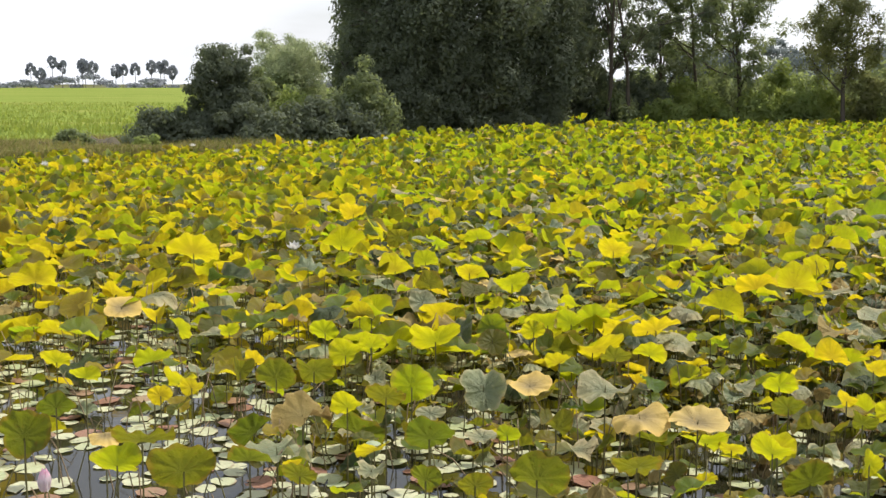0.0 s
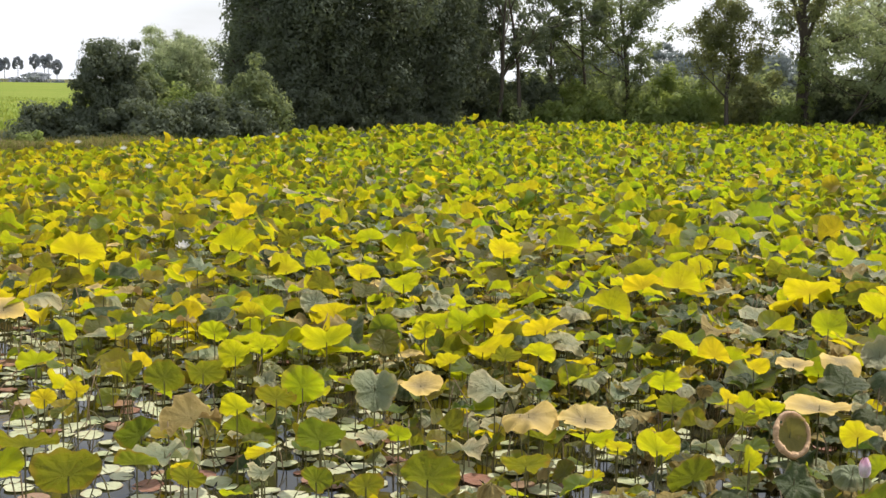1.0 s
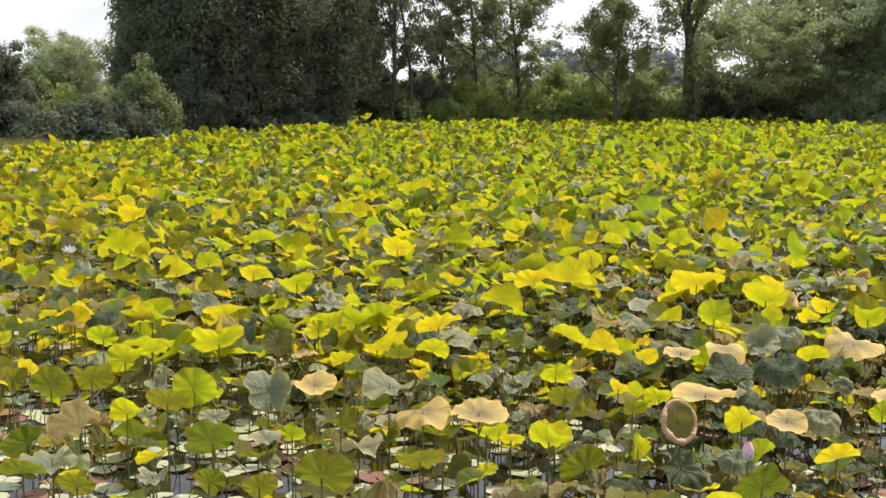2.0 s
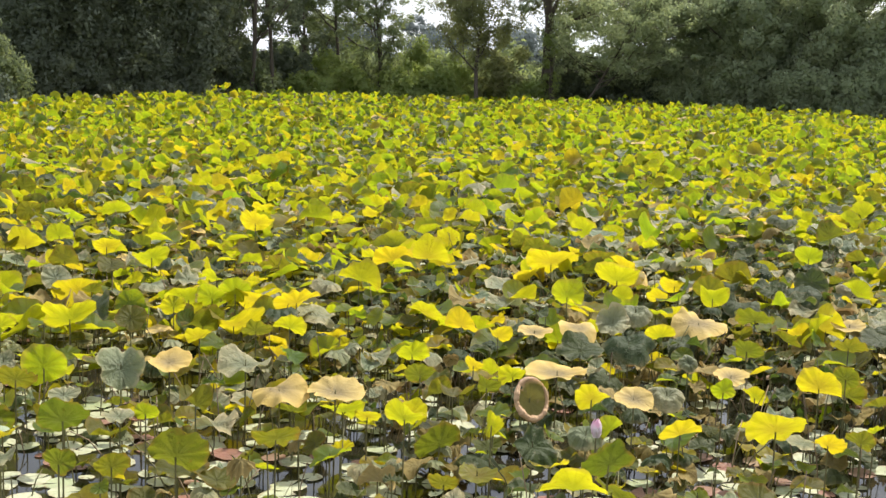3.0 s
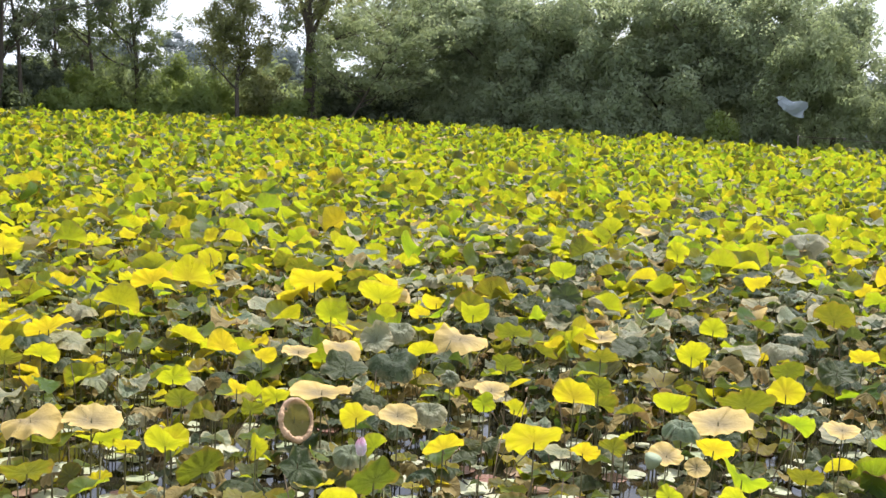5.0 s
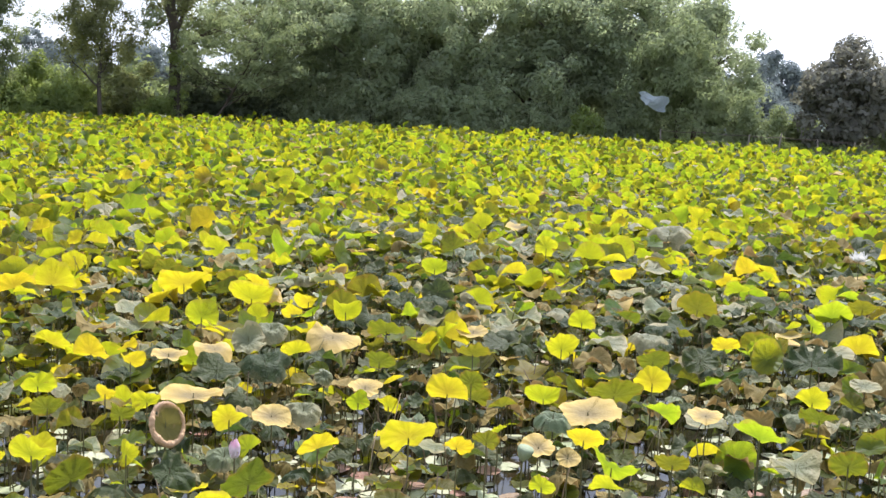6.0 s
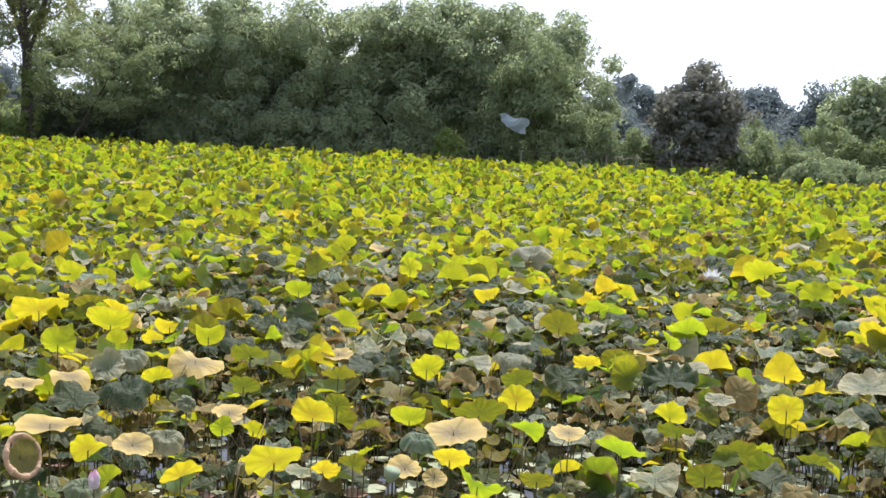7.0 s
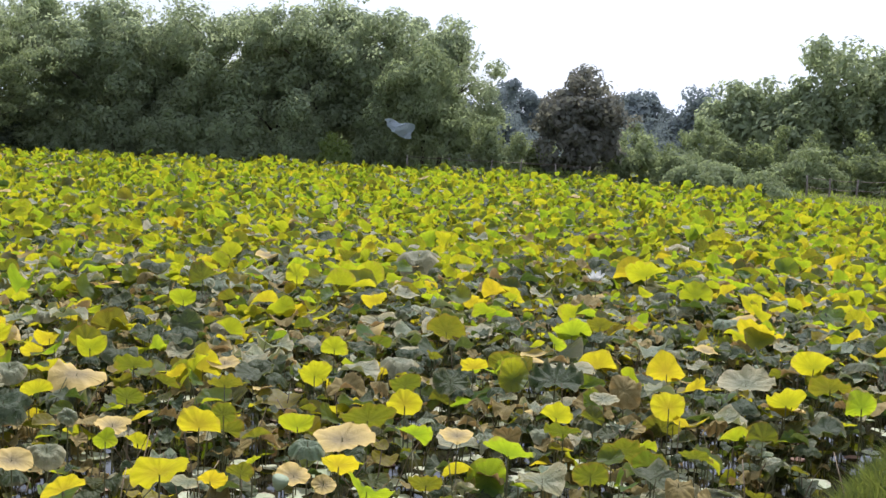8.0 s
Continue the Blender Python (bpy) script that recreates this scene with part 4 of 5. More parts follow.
    X, Y = X - s * math.cos(ph[7]) * (1 - np.cos(a)), Y - s * math.sin(ph[7]) * (1 - np.cos(a))
    Z = Z + (np.sqrt(s * s + 0.012) - 0.11) * np.sin(a)
    v = np.concatenate([[[0, 0, -0.07]], np.stack([X, Y, Z], -1).reshape(-1, 3)])
    u = np.concatenate([[[0.5, 0]], np.stack([T / (2 * np.pi), R], -1).reshape(-1, 2)])
    j = np.arange(na)
    jn = (j + 1) % na
    t = [np.stack([np.zeros(na, int), 1 + j, 1 + jn], 1)]
    for i in range(nr - 1):
        a0, b0 = 1 + i * na, 1 + (i + 1) * na
        t += [np.stack([a0 + j, b0 + j, b0 + jn], 1), np.stack([a0 + j, b0 + jn, a0 + jn], 1)]
    return v, np.concatenate(t), u


def pad_template(seed, na=11):
    """A floating lily pad with a slit and a slightly raised rim."""
    r = np.random.default_rng(seed)
    th = np.linspace(0.12, 2 * np.pi - 0.12, na)
    v, u = [(0, 0, 0.01)], [(0.5, 0)]
    w = r.uniform(0, 6.28, 3)
    for q, z in ((0.6, 0.01), (1.0, 0.03)):
        for a in th:
            e = q * (1 + 0.04 * math.sin(3 * a + w[0]))
            v.append((e * math.cos(a), e * math.sin(a), z + (0.03 * math.sin(4 * a + w[1]) if q == 1.0 else 0)))
            u.append((a / 6.283, q))
    t = [(0, 1 + i, 2 + i) for i in range(na - 1)]
    for i in range(na - 1):
        t += [(1 + i, 1 + na + i, 2 + na + i), (1 + i, 2 + na + i, 2 + i)]
    return np.array(v), np.array(t), np.array(u)


STYLES = {"green": ("wave", "open", "fold"), "lime": ("wave", "open", "wave", "fold"), "yellow": ("wave", "fold", "open", "wave"), "olive": ("wave", "open", "wave", "fold"), "dark": ("ripple", "dome", "ripple", "crumple"),
          "pale": ("ripple", "flat", "dome", "ripple"), "tan": ("flat", "flat", "droop", "flat"), "brown": ("ripple", "crumple", "wither", "ripple")}
LABELS = {"green": "fresh green lotus leaf on a thin stalk", "lime": "bright yellow-green lotus leaf on a thin stalk", "yellow": "yellowing lotus leaf on a thin stalk above water", "olive": "olive-green spotted lotus leaf on a thin stalk",
          "dark": "dark green lotus leaf above water, shade put into its colour", "pale": "pale grey-green waxy lotus leaf, sky sheen put into its colour", "tan": "dry tan lotus leaf with a wavy rim", "brown": "withered brown curled lotus leaf on its stalk"}


def near_meshes(kind, count=7):
    out = []
    for i in range(count):
        style = STYLES[kind][i % len(STYLES[kind])]
        s = Soup()
        s.add(*leaf_template(100 + 17 * i + 7 * len(kind) + ord(kind[0]), 46, 7, style, 1.08))
        out.append(s.mesh("blade", KINDS[kind]))
    return out


NEAR = {k: near_meshes(k) for k in KINDS}
STALKS = []
for i in range(4):
    r = np.random.default_rng(300 + i)
    sp = Soup()
    bx, by = r.normal(0, 0.05, 2)
    sp.add(*tube([(bx * 2, by * 2, 0), (bx * 1.8, by, 0.3), (bx * 0.8, by * 0.5, 0.65), (0, 0, 1)], [1, 0.95, 0.85, 0.8], 5, False))
    STALKS.append(sp.mesh("stalk", STALK))
PLACED = []
lr = np.random.default_rng(404)


def orient(x, y, z, r, tilt, turn, spin):
    """tilt: degrees by which the leaf leans away from the near bank; turn: sideways change of that lean."""
    away = -math.degrees(math.atan2(x, y))
    return Matrix.Translation((0, 0, z)) @ pose(0, 0, 0, 0, 0, away + turn) @ pose(0, 0, 0, -tilt, 0, 0) @ pose(0, 0, 0, 0, 0, spin) @ Matrix.Scale(r, 4)


def lotus(kind, x, y, z, r, tilt, turn):
    i = len(PLACED)
    if kind == "lime" and x > 0.5 * y and i % 5 < 2:
        kind = ("green", "olive")[i % 5]
    t = thing("lotus_leaf", x, y, 0, LABELS[kind], "lotus leaf", "lotus leaves in the pond")
    part("blade", NEAR[kind][i % 7], t, m=orient(x, y, z, r, tilt, turn, lr.uniform(0, 360)))
    w = 0.0045 + 0.01 * r
    part("stalk", STALKS[i % 4], t, m=Matrix.Translation((0, 0, -0.1)) @ pose(0, 0, 0, 0, 0, 77 * i) @ Matrix.Diagonal((w, w, z + 0.09, 1)))
    PLACED.append((x, y, r))
    return t


def lotus_lime(*a):
    return lotus("lime", *a)


def lotus_yellow(*a):
    return lotus("yellow", *a)


def lotus_olive(*a):
    return lotus("olive", *a)


def lotus_dark(*a):
    return lotus("dark", *a)


def lotus_pale(*a):
    return lotus("pale", *a)


def lotus_tan(*a):
    return lotus("tan", *a)


def lotus_brown(*a):
    return lotus("brown", *a)


# x, y, height over the water, radius, lean, turn
lotus_lime(-2.81, 8.64, 0.50, 0.13, 35, -12)
lotus_lime(-2.46, 8.16, 0.50, 0.11, 36, -11)
lotus_lime(-2.12, 8.69, 0.50, 0.14, 37, 7)
lotus_olive(-1.43, 8.36, 0.50, 0.12, 63, -23)
lotus_olive(-1.15, 8.17, 0.50, 0.14, 63, -1)
lotus_olive(-0.91, 8.36, 0.50, 0.16, 53, -23)
lotus_lime(-0.73, 8.88, 0.50, 0.13, 62, 11)
lotus_lime(-0.55, 9.17, 0.50, 0.11, 39, 2)
lotus_lime(-0.06, 9.38, 0.50, 0.21, 45, 14)
lotus_yellow(-1.67, 7.87, 0.50, 0.08, 56, -5)
lotus_yellow(-1.83, 7.67, 0.50, 0.08, 71, 4)
lotus_olive(-2.42, 7.39, 0.50, 0.12, 50, -3)
lotus_olive(-2.40, 6.75, 0.50, 0.16, 67, -7)
lotus_tan(-1.97, 6.87, 0.47, 0.10, -12, 1)
lotus_olive(-1.71, 6.68, 0.50, 0.18, 34, -13)
lotus_lime(-1.73, 6.23, 0.50, 0.14, 47, -4)
lotus_olive(-1.36, 6.15, 0.50, 0.18, 52, 7)
lotus_pale(-0.92, 6.52, 0.47, 0.18, -4, -4)
lotus_yellow(-0.38, 6.49, 0.50, 0.10, 41, 22)
lotus_lime(-0.21, 7.93, 0.50, 0.15, 71, 1)
lotus_olive(-0.37, 7.64, 0.50, 0.13, 45, -6)
lotus_pale(0.27, 7.93, 0.47, 0.16, -54, 2)
lotus_tan(0.59, 8.04, 0.47, 0.15, -12, -5)
lotus_tan(1.21, 7.26, 0.47, 0.18, -9, -4)
lotus_tan(1.54, 7.14, 0.47, 0.19, -8, -4)
lotus_pale(1.08, 7.90, 0.47, 0.18, -9, 20)
lotus_lime(0.70, 12.18, 0.50, 0.18, 38, 0)
lotus_lime(1.08, 10.07, 0.50, 0.13, 55, 2)
lotus_lime(1.29, 10.21, 0.50, 0.15, 54, 7)
lotus_yellow(3.10, 11.84, 0.50, 0.22, 40, 20)
lotus_yellow(3.50, 11.97, 0.50, 0.23, 38, -2)
lotus_lime(2.50, 10.77, 0.50, 0.21, 33, -6)
lotus_yellow(1.75, 9.80, 0.50, 0.19, 30, 25)
lotus_lime(1.54, 8.88, 0.50, 0.13, 36, -15)
lotus_olive(1.27, 8.78, 0.50, 0.12, 42, -4)
lotus_lime(0.74, 9.74, 0.50, 0.10, 71, 7)
lotus_yellow(0.84, 8.60, 0.50, 0.10, 36, 23)
lotus_lime(1.80, 6.43, 0.50, 0.12, 45, -9)
lotus_lime(2.26, 6.23, 0.50, 0.08, 71, -24)
lotus_olive(1.02, 6.19, 0.50, 0.13, 35, 7)
lotus_olive(0.48, 6.01, 0.50, 0.17, 52, -5)
lotus_lime(-0.20, 13.69, 0.50, 0.15, 45, -4)
lotus_yellow(0.28, 12.85, 0.50, 0.15, 44, 5)
lotus_yellow(-1.36, 18.33, 0.55, 0.22, 34, 2)
lotus_yellow(-0.52, 13.01, 0.50, 0.19, 42, 3)
lotus_yellow(-2.92, 14.08, 0.55, 0.31, 35, -4)
lotus_yellow(-4.19, 12.33, 0.50, 0.26, 38, 13)
lotus_tan(-2.93, 10.90, 0.47, 0.17, -30, 15)
lotus_lime(-1.25, 14.79, 0.55, 0.29, 33, 0)
lotus_pale(-1.49, 13.25, 0.47, 0.19, -12, -5)
lotus_pale(-0.19, 11.22, 0.47, 0.13, -49, 7)
lotus_olive(0.31, 11.85, 0.47, 0.14, -22, 5)
lotus_pale(0.97, 11.07, 0.47, 0.15, -9, -10)
lotus_olive(0.39, 9.44, 0.47, 0.12, -54, -5)
lotus_brown(1.91, 7.30, 0.47, 0.10, -13, 10)
lotus_brown(2.49, 7.78, 0.50, 0.07, 78, -1)
lotus_lime(-0.96, 9.69, 0.50, 0.12, 58, -3)
lotus_lime(-1.75, 9.74, 0.50, 0.09, 53, 2)
lotus_olive(-0.08, 6.72, 0.50, 0.15, 43, -0)
lotus_lime(2.82, 14.79, 0.55, 0.21, 35, -0)
lotus_yellow(2.02, 14.28, 0.55, 0.22, 33, -19)
lotus_lime(2.75, 7.24, 0.50, 0.10, 55, 17)
lotus_yellow(3.06, 6.65, 0.50, 0.12, 53, 2)
lotus_tan(3.11, 7.35, 0.47, 0.21, -1, -9)
lotus_tan(3.37, 6.69, 0.47, 0.13, -19, 10)
lotus_pale(3.63, 6.75, 0.47, 0.12, -25, 3)
lotus_lime(2.91, 6.03, 0.50, 0.08, 61, 10)
lotus_olive(2.65, 5.48, 0.50, 0.15, 54, 23)
lotus_lime(2.32, 5.16, 0.50, 0.18, 34, 6)
lotus_pale(2.77, 6.05, 0.47, 0.10, -23, 16)
lotus_yellow(3.27, 5.88, 0.50, 0.12, 36, 22)
lotus_lime(5.02, 10.56, 0.50, 0.23, 34, -10)
lotus_lime(4.19, 9.81, 0.50, 0.15, 63, -5)
lotus_yellow(4.74, 11.59, 0.50, 0.27, 30, 8)
lotus_lime(6.11, 13.04, 0.55, 0.14, 71, -17)
lotus_lime(6.68, 13.20, 0.55, 0.29, 25, -3)
lotus_tan(4.92, 8.73, 0.47, 0.23, -13, 13)
lotus_pale(4.20, 8.84, 0.47, 0.15, -45, 10)
lotus_lime(4.30, 8.19, 0.50, 0.12, 38, 6)
lotus_olive(5.66, 9.89, 0.50, 0.16, 71, -19)
lotus_tan(4.28, 7.08, 0.47, 0.12, -15, 24)
lotus_lime(5.40, 8.65, 0.50, 0.16, 37, 6)
lotus_lime(3.99, 6.67, 0.50, 0.08, 71, 8)
lotus_pale(4.19, 7.52, 0.47, 0.07, -54, 5)
lotus_tan(3.41, 8.57, 0.47, 0.14, -8, -17)
lotus_yellow(4.68, 6.64, 0.50, 0.16, 61, -14)
lotus_lime(5.01, 6.82, 0.50, 0.10, 71, -12)
lotus_yellow(3.87, 5.85, 0.50, 0.18, 40, 19)
lotus_yellow(4.01, 5.54, 0.50, 0.10, 41, -8)
lotus_olive(4.23, 5.55, 0.50, 0.09, 47, -2)
lotus_olive(5.60, 7.64, 0.50, 0.14, 36, -3)
lotus_tan(6.16, 8.43, 0.47, 0.15, -6, 6)
lotus_lime(5.22, 6.25, 0.50, 0.13, 40, 5)
lotus_lime(6.40, 7.50, 0.50, 0.15, 46, 3)
lotus_yellow(4.81, 5.34, 0.50, 0.12, 40, -13)
lotus_lime(4.60, 4.85, 0.50, 0.14, 45, -31)
lotus_tan(5.30, 5.87, 0.47, 0.21, -12, 2)
lotus_pale(5.01, 5.88, 0.47, 0.12, -10, 3)
lotus_tan(4.51, 5.40, 0.47, 0.11, -21, 12)
lotus_lime(7.87, 11.65, 0.50, 0.16, 43, -1)
lotus_dark(7.06, 10.36, 0.47, 0.16, -50, -6)
lotus_lime(8.92, 12.80, 0.55, 0.20, 51, 4)
lotus_lime(10.24, 12.53, 0.55, 0.16, 71, -16)
lotus_lime(7.33, 8.34, 0.50, 0.13, 48, -10)
lotus_olive(5.74, 6.11, 0.50, 0.20, 34, 8)
lotus_yellow(6.28, 6.29, 0.50, 0.13, 62, 11)
lotus_tan(6.02, 5.49, 0.47, 0.12, -9, 3)
lotus_lime(6.93, 5.35, 0.50, 0.13, 49, -4)
lotus_olive(7.10, 5.14, 0.50, 0.10, 71, -3)
lotus_dark(8.04, 6.27, 0.47, 0.23, -19, -24)
lotus_brown(8.27, 5.71, 0.47, 0.18, -47, -12)
lotus_yellow(9.07, 5.83, 0.50, 0.18, 47, -13)
lotus_yellow(7.90, 5.02, 0.50, 0.14, 59, 8)
lotus_lime(10.47, 5.15, 0.50, 0.20, 37, 7)
lotus_lime(8.81, 4.52, 0.50, 0.17, 42, 11)
lotus_lime(9.22, 4.08, 0.50, 0.13, 62, 16)
lotus_lime(8.96, 8.47, 0.50, 0.21, 46, -3)
lotus_lime(10.32, 9.16, 0.50, 0.17, 34, 11)
lotus_lime(14.97, 10.18, 0.55, 0.33, 27, 20)
lotus_lime(13.49, 8.39, 0.55, 0.21, 71, -0)
lotus_lime(9.96, 7.61, 0.50, 0.21, 38, 11)
lotus_lime(10.72, 7.82, 0.50, 0.16, 40, -2)
lotus_brown(11.70, 8.79, 0.52, 0.21, -17, -16)
lotus_pale(5.64, 4.41, 0.47, 0.16, -12, 1)
lotus_brown(6.23, 3.82, 0.47, 0.11, -19, -8)
lotus_olive(5.86, 4.21, 0.50, 0.11, 57, 1)
lotus_lime(6.78, 4.06, 0.50, 0.12, 28, -5)
lotus_tan(4.54, 5.16, 0.47, 0.07, -41, 3)
lotus_pale(13.50, 13.54, 0.52, 0.38, -17, -21)
lotus_lime(15.84, 15.20, 0.55, 0.24, 36, 21)
lotus_brown(-0.87, 7.31, 0.47, 0.19, -7, 14)
lotus_pale(-0.08, 7.34, 0.47, 0.09, -15, -9)
lotus_lime(-0.60, 7.39, 0.50, 0.11, 50, 0)
lotus_pale(-0.47, 8.20, 0.47, 0.08, -37, 7)
lotus_pale(0.23, 6.83, 0.47, 0.10, -6, 4)
lotus_lime(0.37, 6.78, 0.50, 0.07, 68, -20)
lotus_olive(0.66, 6.90, 0.50, 0.14, 35, -11)
lotus_olive(0.16, 5.89, 0.50, 0.09, 54, 2)
lotus_olive(-0.09, 5.98, 0.50, 0.09, 60, -15)
lotus_olive(-0.74, 6.05, 0.50, 0.09, 54, -9)
lotus_pale(-0.38, 6.21, 0.47, 0.08, -13, -14)
lotus_olive(-1.04, 6.31, 0.50, 0.12, 39, -10)
lotus_brown(0.81, 5.98, 0.47, 0.11, -6, 12)
lotus_dark(2.39, 5.91, 0.47, 0.15, -24, -2)
lotus_lime(2.25, 7.93, 0.50, 0.12, 44, 11)
lotus_olive(2.15, 7.36, 0.50, 0.11, 40, 2)
lotus_lime(4.74, 7.66, 0.50, 0.12, 46, -15)
lotus_dark(3.55, 7.98, 0.47, 0.18, -19, -7)
lotus_dark(4.00, 8.11, 0.47, 0.22, -8, 23)
lotus_pale(4.59, 9.23, 0.47, 0.15, -21, -8)
lotus_lime(5.71, 5.61, 0.50, 0.13, 31, -11)
lotus_lime(6.78, 6.81, 0.50, 0.13, 45, 13)
lotus_yellow(7.75, 6.96, 0.50, 0.13, 40, 1)
lotus_dark(7.25, 6.75, 0.47, 0.15, -31, -0)
lotus_brown(6.18, 5.16, 0.50, 0.10, 78, 15)
lotus_lime(5.85, 4.87, 0.50, 0.18, 30, -18)
lotus_lime(4.95, 4.72, 0.50, 0.10, 41, 4)
lotus_lime(4.73, 4.34, 0.50, 0.07, 62, -11)
lotus_lime(4.01, 4.74, 0.50, 0.07, 63, -14)
lotus_lime(4.33, 4.56, 0.50, 0.11, 35, -8)
lotus_brown(6.99, 6.19, 0.47, 0.14, -17, 12)
lotus_lime(6.60, 5.02, 0.50, 0.13, 29, -1)
lotus_pale(9.34, 5.19, 0.47, 0.25, -14, -19)
lotus_brown(7.82, 4.54, 0.50, 0.13, 55, -11)
lotus_olive(7.61, 4.04, 0.50, 0.13, 42, 16)
lotus_olive(9.68, 4.58, 0.50, 0.18, 40, 10)
lotus_yellow(11.67, 6.39, 0.50, 0.26, 29, -11)


# the dried cup-shaped leaf facing the near bank
def dried_cup(x, y, z, r):
    t = thing("lotus_leaf", x, y, 0, "dried brown cup-shaped lotus leaf with a frilled rim", "lotus leaf", "lotus leaves in the pond")
    s = Soup()
    v, tr, u = leaf_template(911, 34, 7, "bowl")
    a = u[:, 0] * 2 * np.pi
    v[:, :2] *= (1 + 0.05 * np.sin(17 * a) * (u[:, 1] > 0.7))[:, None]
    s.add(v, tr, u)
    part("blade", s.mesh("blade", CUP), t, m=Matrix.Translation((0, 0, z)) @ pose(0, 0, 0, 0, 0, -math.degrees(math.atan2(x, y)) + 22) @ pose(0, 0, 0, 66, 0, 0) @ Matrix.Diagonal((r * 0.88, r * 1.1, r * 1.25, 1)))
    a = np.linspace(0, 2 * np.pi, 97)[:-1]
    b = np.arange(8) * np.pi / 4
    A, B = np.meshgrid(a, b, indexing="ij")
    q = 0.13 * (1 + 0.07 * np.sin(19 * A + 3 * np.sin(2 * A)) + 0.06 * np.sin(31 * A + 2 * np.sin(5 * A + 1)) + 0.16 * np.sin(7 * A) + 0.1 * np.sin(3 * B + 5 * A)) * (1 + 0.35 * np.cos(A - 3.9))
    ring = np.stack([(0.98 + q * np.cos(B)) * np.cos(A), (0.98 + q * np.cos(B)) * np.sin(A), 0.30 + q * np.sin(B) + 0.04 * np.sin(5 * A)], -1).reshape(-1, 3)
    i, j = np.meshgrid(np.arange(96), np.arange(8), indexing="ij")
    i, j, i2, j2 = i.ravel(), j.ravel(), (i.ravel() + 1) % 96, (j.ravel() + 1) % 8
    f = Soup()
    f.add(ring, np.concatenate([np.stack([i * 8 + j, i2 * 8 + j, i2 * 8 + j2], 1), np.stack([i * 8 + j, i2 * 8 + j2, i * 8 + j2], 1)]))
    part("rim", f.mesh("rim", FRILL), t, "curled and frilled tan rim", m=Matrix.Translation((0, 0, z)) @ pose(0, 0, 0, 0, 0, -math.degrees(math.atan2(x, y)) + 22) @ pose(0, 0, 0, 66, 0, 0) @ Matrix.Diagonal((r * 0.88, r * 1.1, r * 1.25, 1)))
    part("stalk", STALKS[1], t, m=Matrix.Translation((0, 0, -0.1)) @ Matrix.Diagonal((0.007, 0.007, z + 0.08, 1)))
    PLACED.append((x, y, r))


dried_cup(2.66, 6.68, 0.50, 0.115)


def petal_mesh(mat, length, width, cupped):
    s = Soup()
    v, u, t = [], [], []
    for i in range(6):
        k = i / 5
        w = width * math.sin(math.pi * (0.12 + 0.86 * k) ** 0.8) * (1 - 0.15 * k)
        for j in range(5):
            q = j / 2 - 1
            v.append((q * w, cupped * length * math.sin(math.pi * k) * (1 - 0.55 * q * q), length * k))
            u.append((j / 4, k))
    for i in range(5):
        for j in range(4):
            a = i * 5 + j
            t += [(a, a + 1, a + 6), (a, a + 6, a + 5)]
    s.add(v, t, np.array(u))
    return s.mesh("petal", mat)


BUD_PETAL, OPEN_PETAL, SMALL_PETAL = petal_mesh(PETAL, 0.125, 0.034, 0.24), petal_mesh(PETAL_WHITE, 0.10, 0.028, 0.12), petal_mesh(PETAL_WHITE, 0.07, 0.02, 0.12)


def bud(x, y, z, size=1.0):
    t = thing("lotus_bud", x, y, 0, "closed pale pink lotus bud on a tall stalk", "lotus bud", "lotus flowers")
    part("stalk", STALKS[0], t, m=Matrix.Translation((0, 0, -0.1)) @ Matrix.Diagonal((0.006, 0.006, z + 0.1, 1)))
    for i in range(7):
        part("petal", BUD_PETAL, t, m=Matrix.Translation((0, 0, z)) @ pose(0, 0, 0, 0, 0, i * 51.4 + (9 if i % 2 else 0)) @ pose(0, 0.004, 0, -2, 0, 0) @ Matrix.Scale(size * (0.9 + 0.1 * (i % 2)), 4))


def flower(x, y, z, size=1.0):
    t = thing("lotus_flower", x, y, 0, "open white lotus flower above the leaves", "lotus flower", "lotus flowers")
    part("stalk", STALKS[2], t, m=Matrix.Translation((0, 0, -0.1)) @ Matrix.Diagonal((0.006, 0.006, z + 0.1, 1)))
    for i in range(14):
        part("petal", OPEN_PETAL, t, m=Matrix.Translation((0, 0, z)) @ pose(0, 0, 0, 0, 0, i * 137.5) @ pose(0, 0, 0, -(28 + 3.2 * i), 0, 0) @ Matrix.Scale(size, 4))
    s = Soup()
    s.add(*tube([(0, 0, 0), (0, 0, 0.02), (0, 0, 0.035)], [0.008, 0.018, 0.022], 8))
    part("seed_head", s.mesh("seed_head", POD), t, "green seed head", m=Matrix.Translation((0, 0, z)))


bud(2.63, 5.61, 0.60, 0.85)
bud(-2.03, 5.97, 0.44)
flower(-1.73, 13.96, 0.60, 1.1)
flower(13.03, 9.65, 0.64, 1.7)
for x, y in [(-9.03, 27.55), (-8.38, 28.52), (-5.6, 33), (-4.1, 37.5), (-7.4, 36.0), (-2.6, 39.5), (-1.9, 40.5), (-0.6, 28.5), (-3.9, 26.0)]:
    flower(x, y, 0.66, 1.25)

s = Soup()
s.add(*tube([(0, 0, 0), (0, 0, 0.02), (0, 0, 0.05), (0, 0, 0.075), (0, 0, 0.085)], [0.012, 0.03, 0.045, 0.05, 0.044], 12))
POD_MESH = s.mesh("pod", POD)
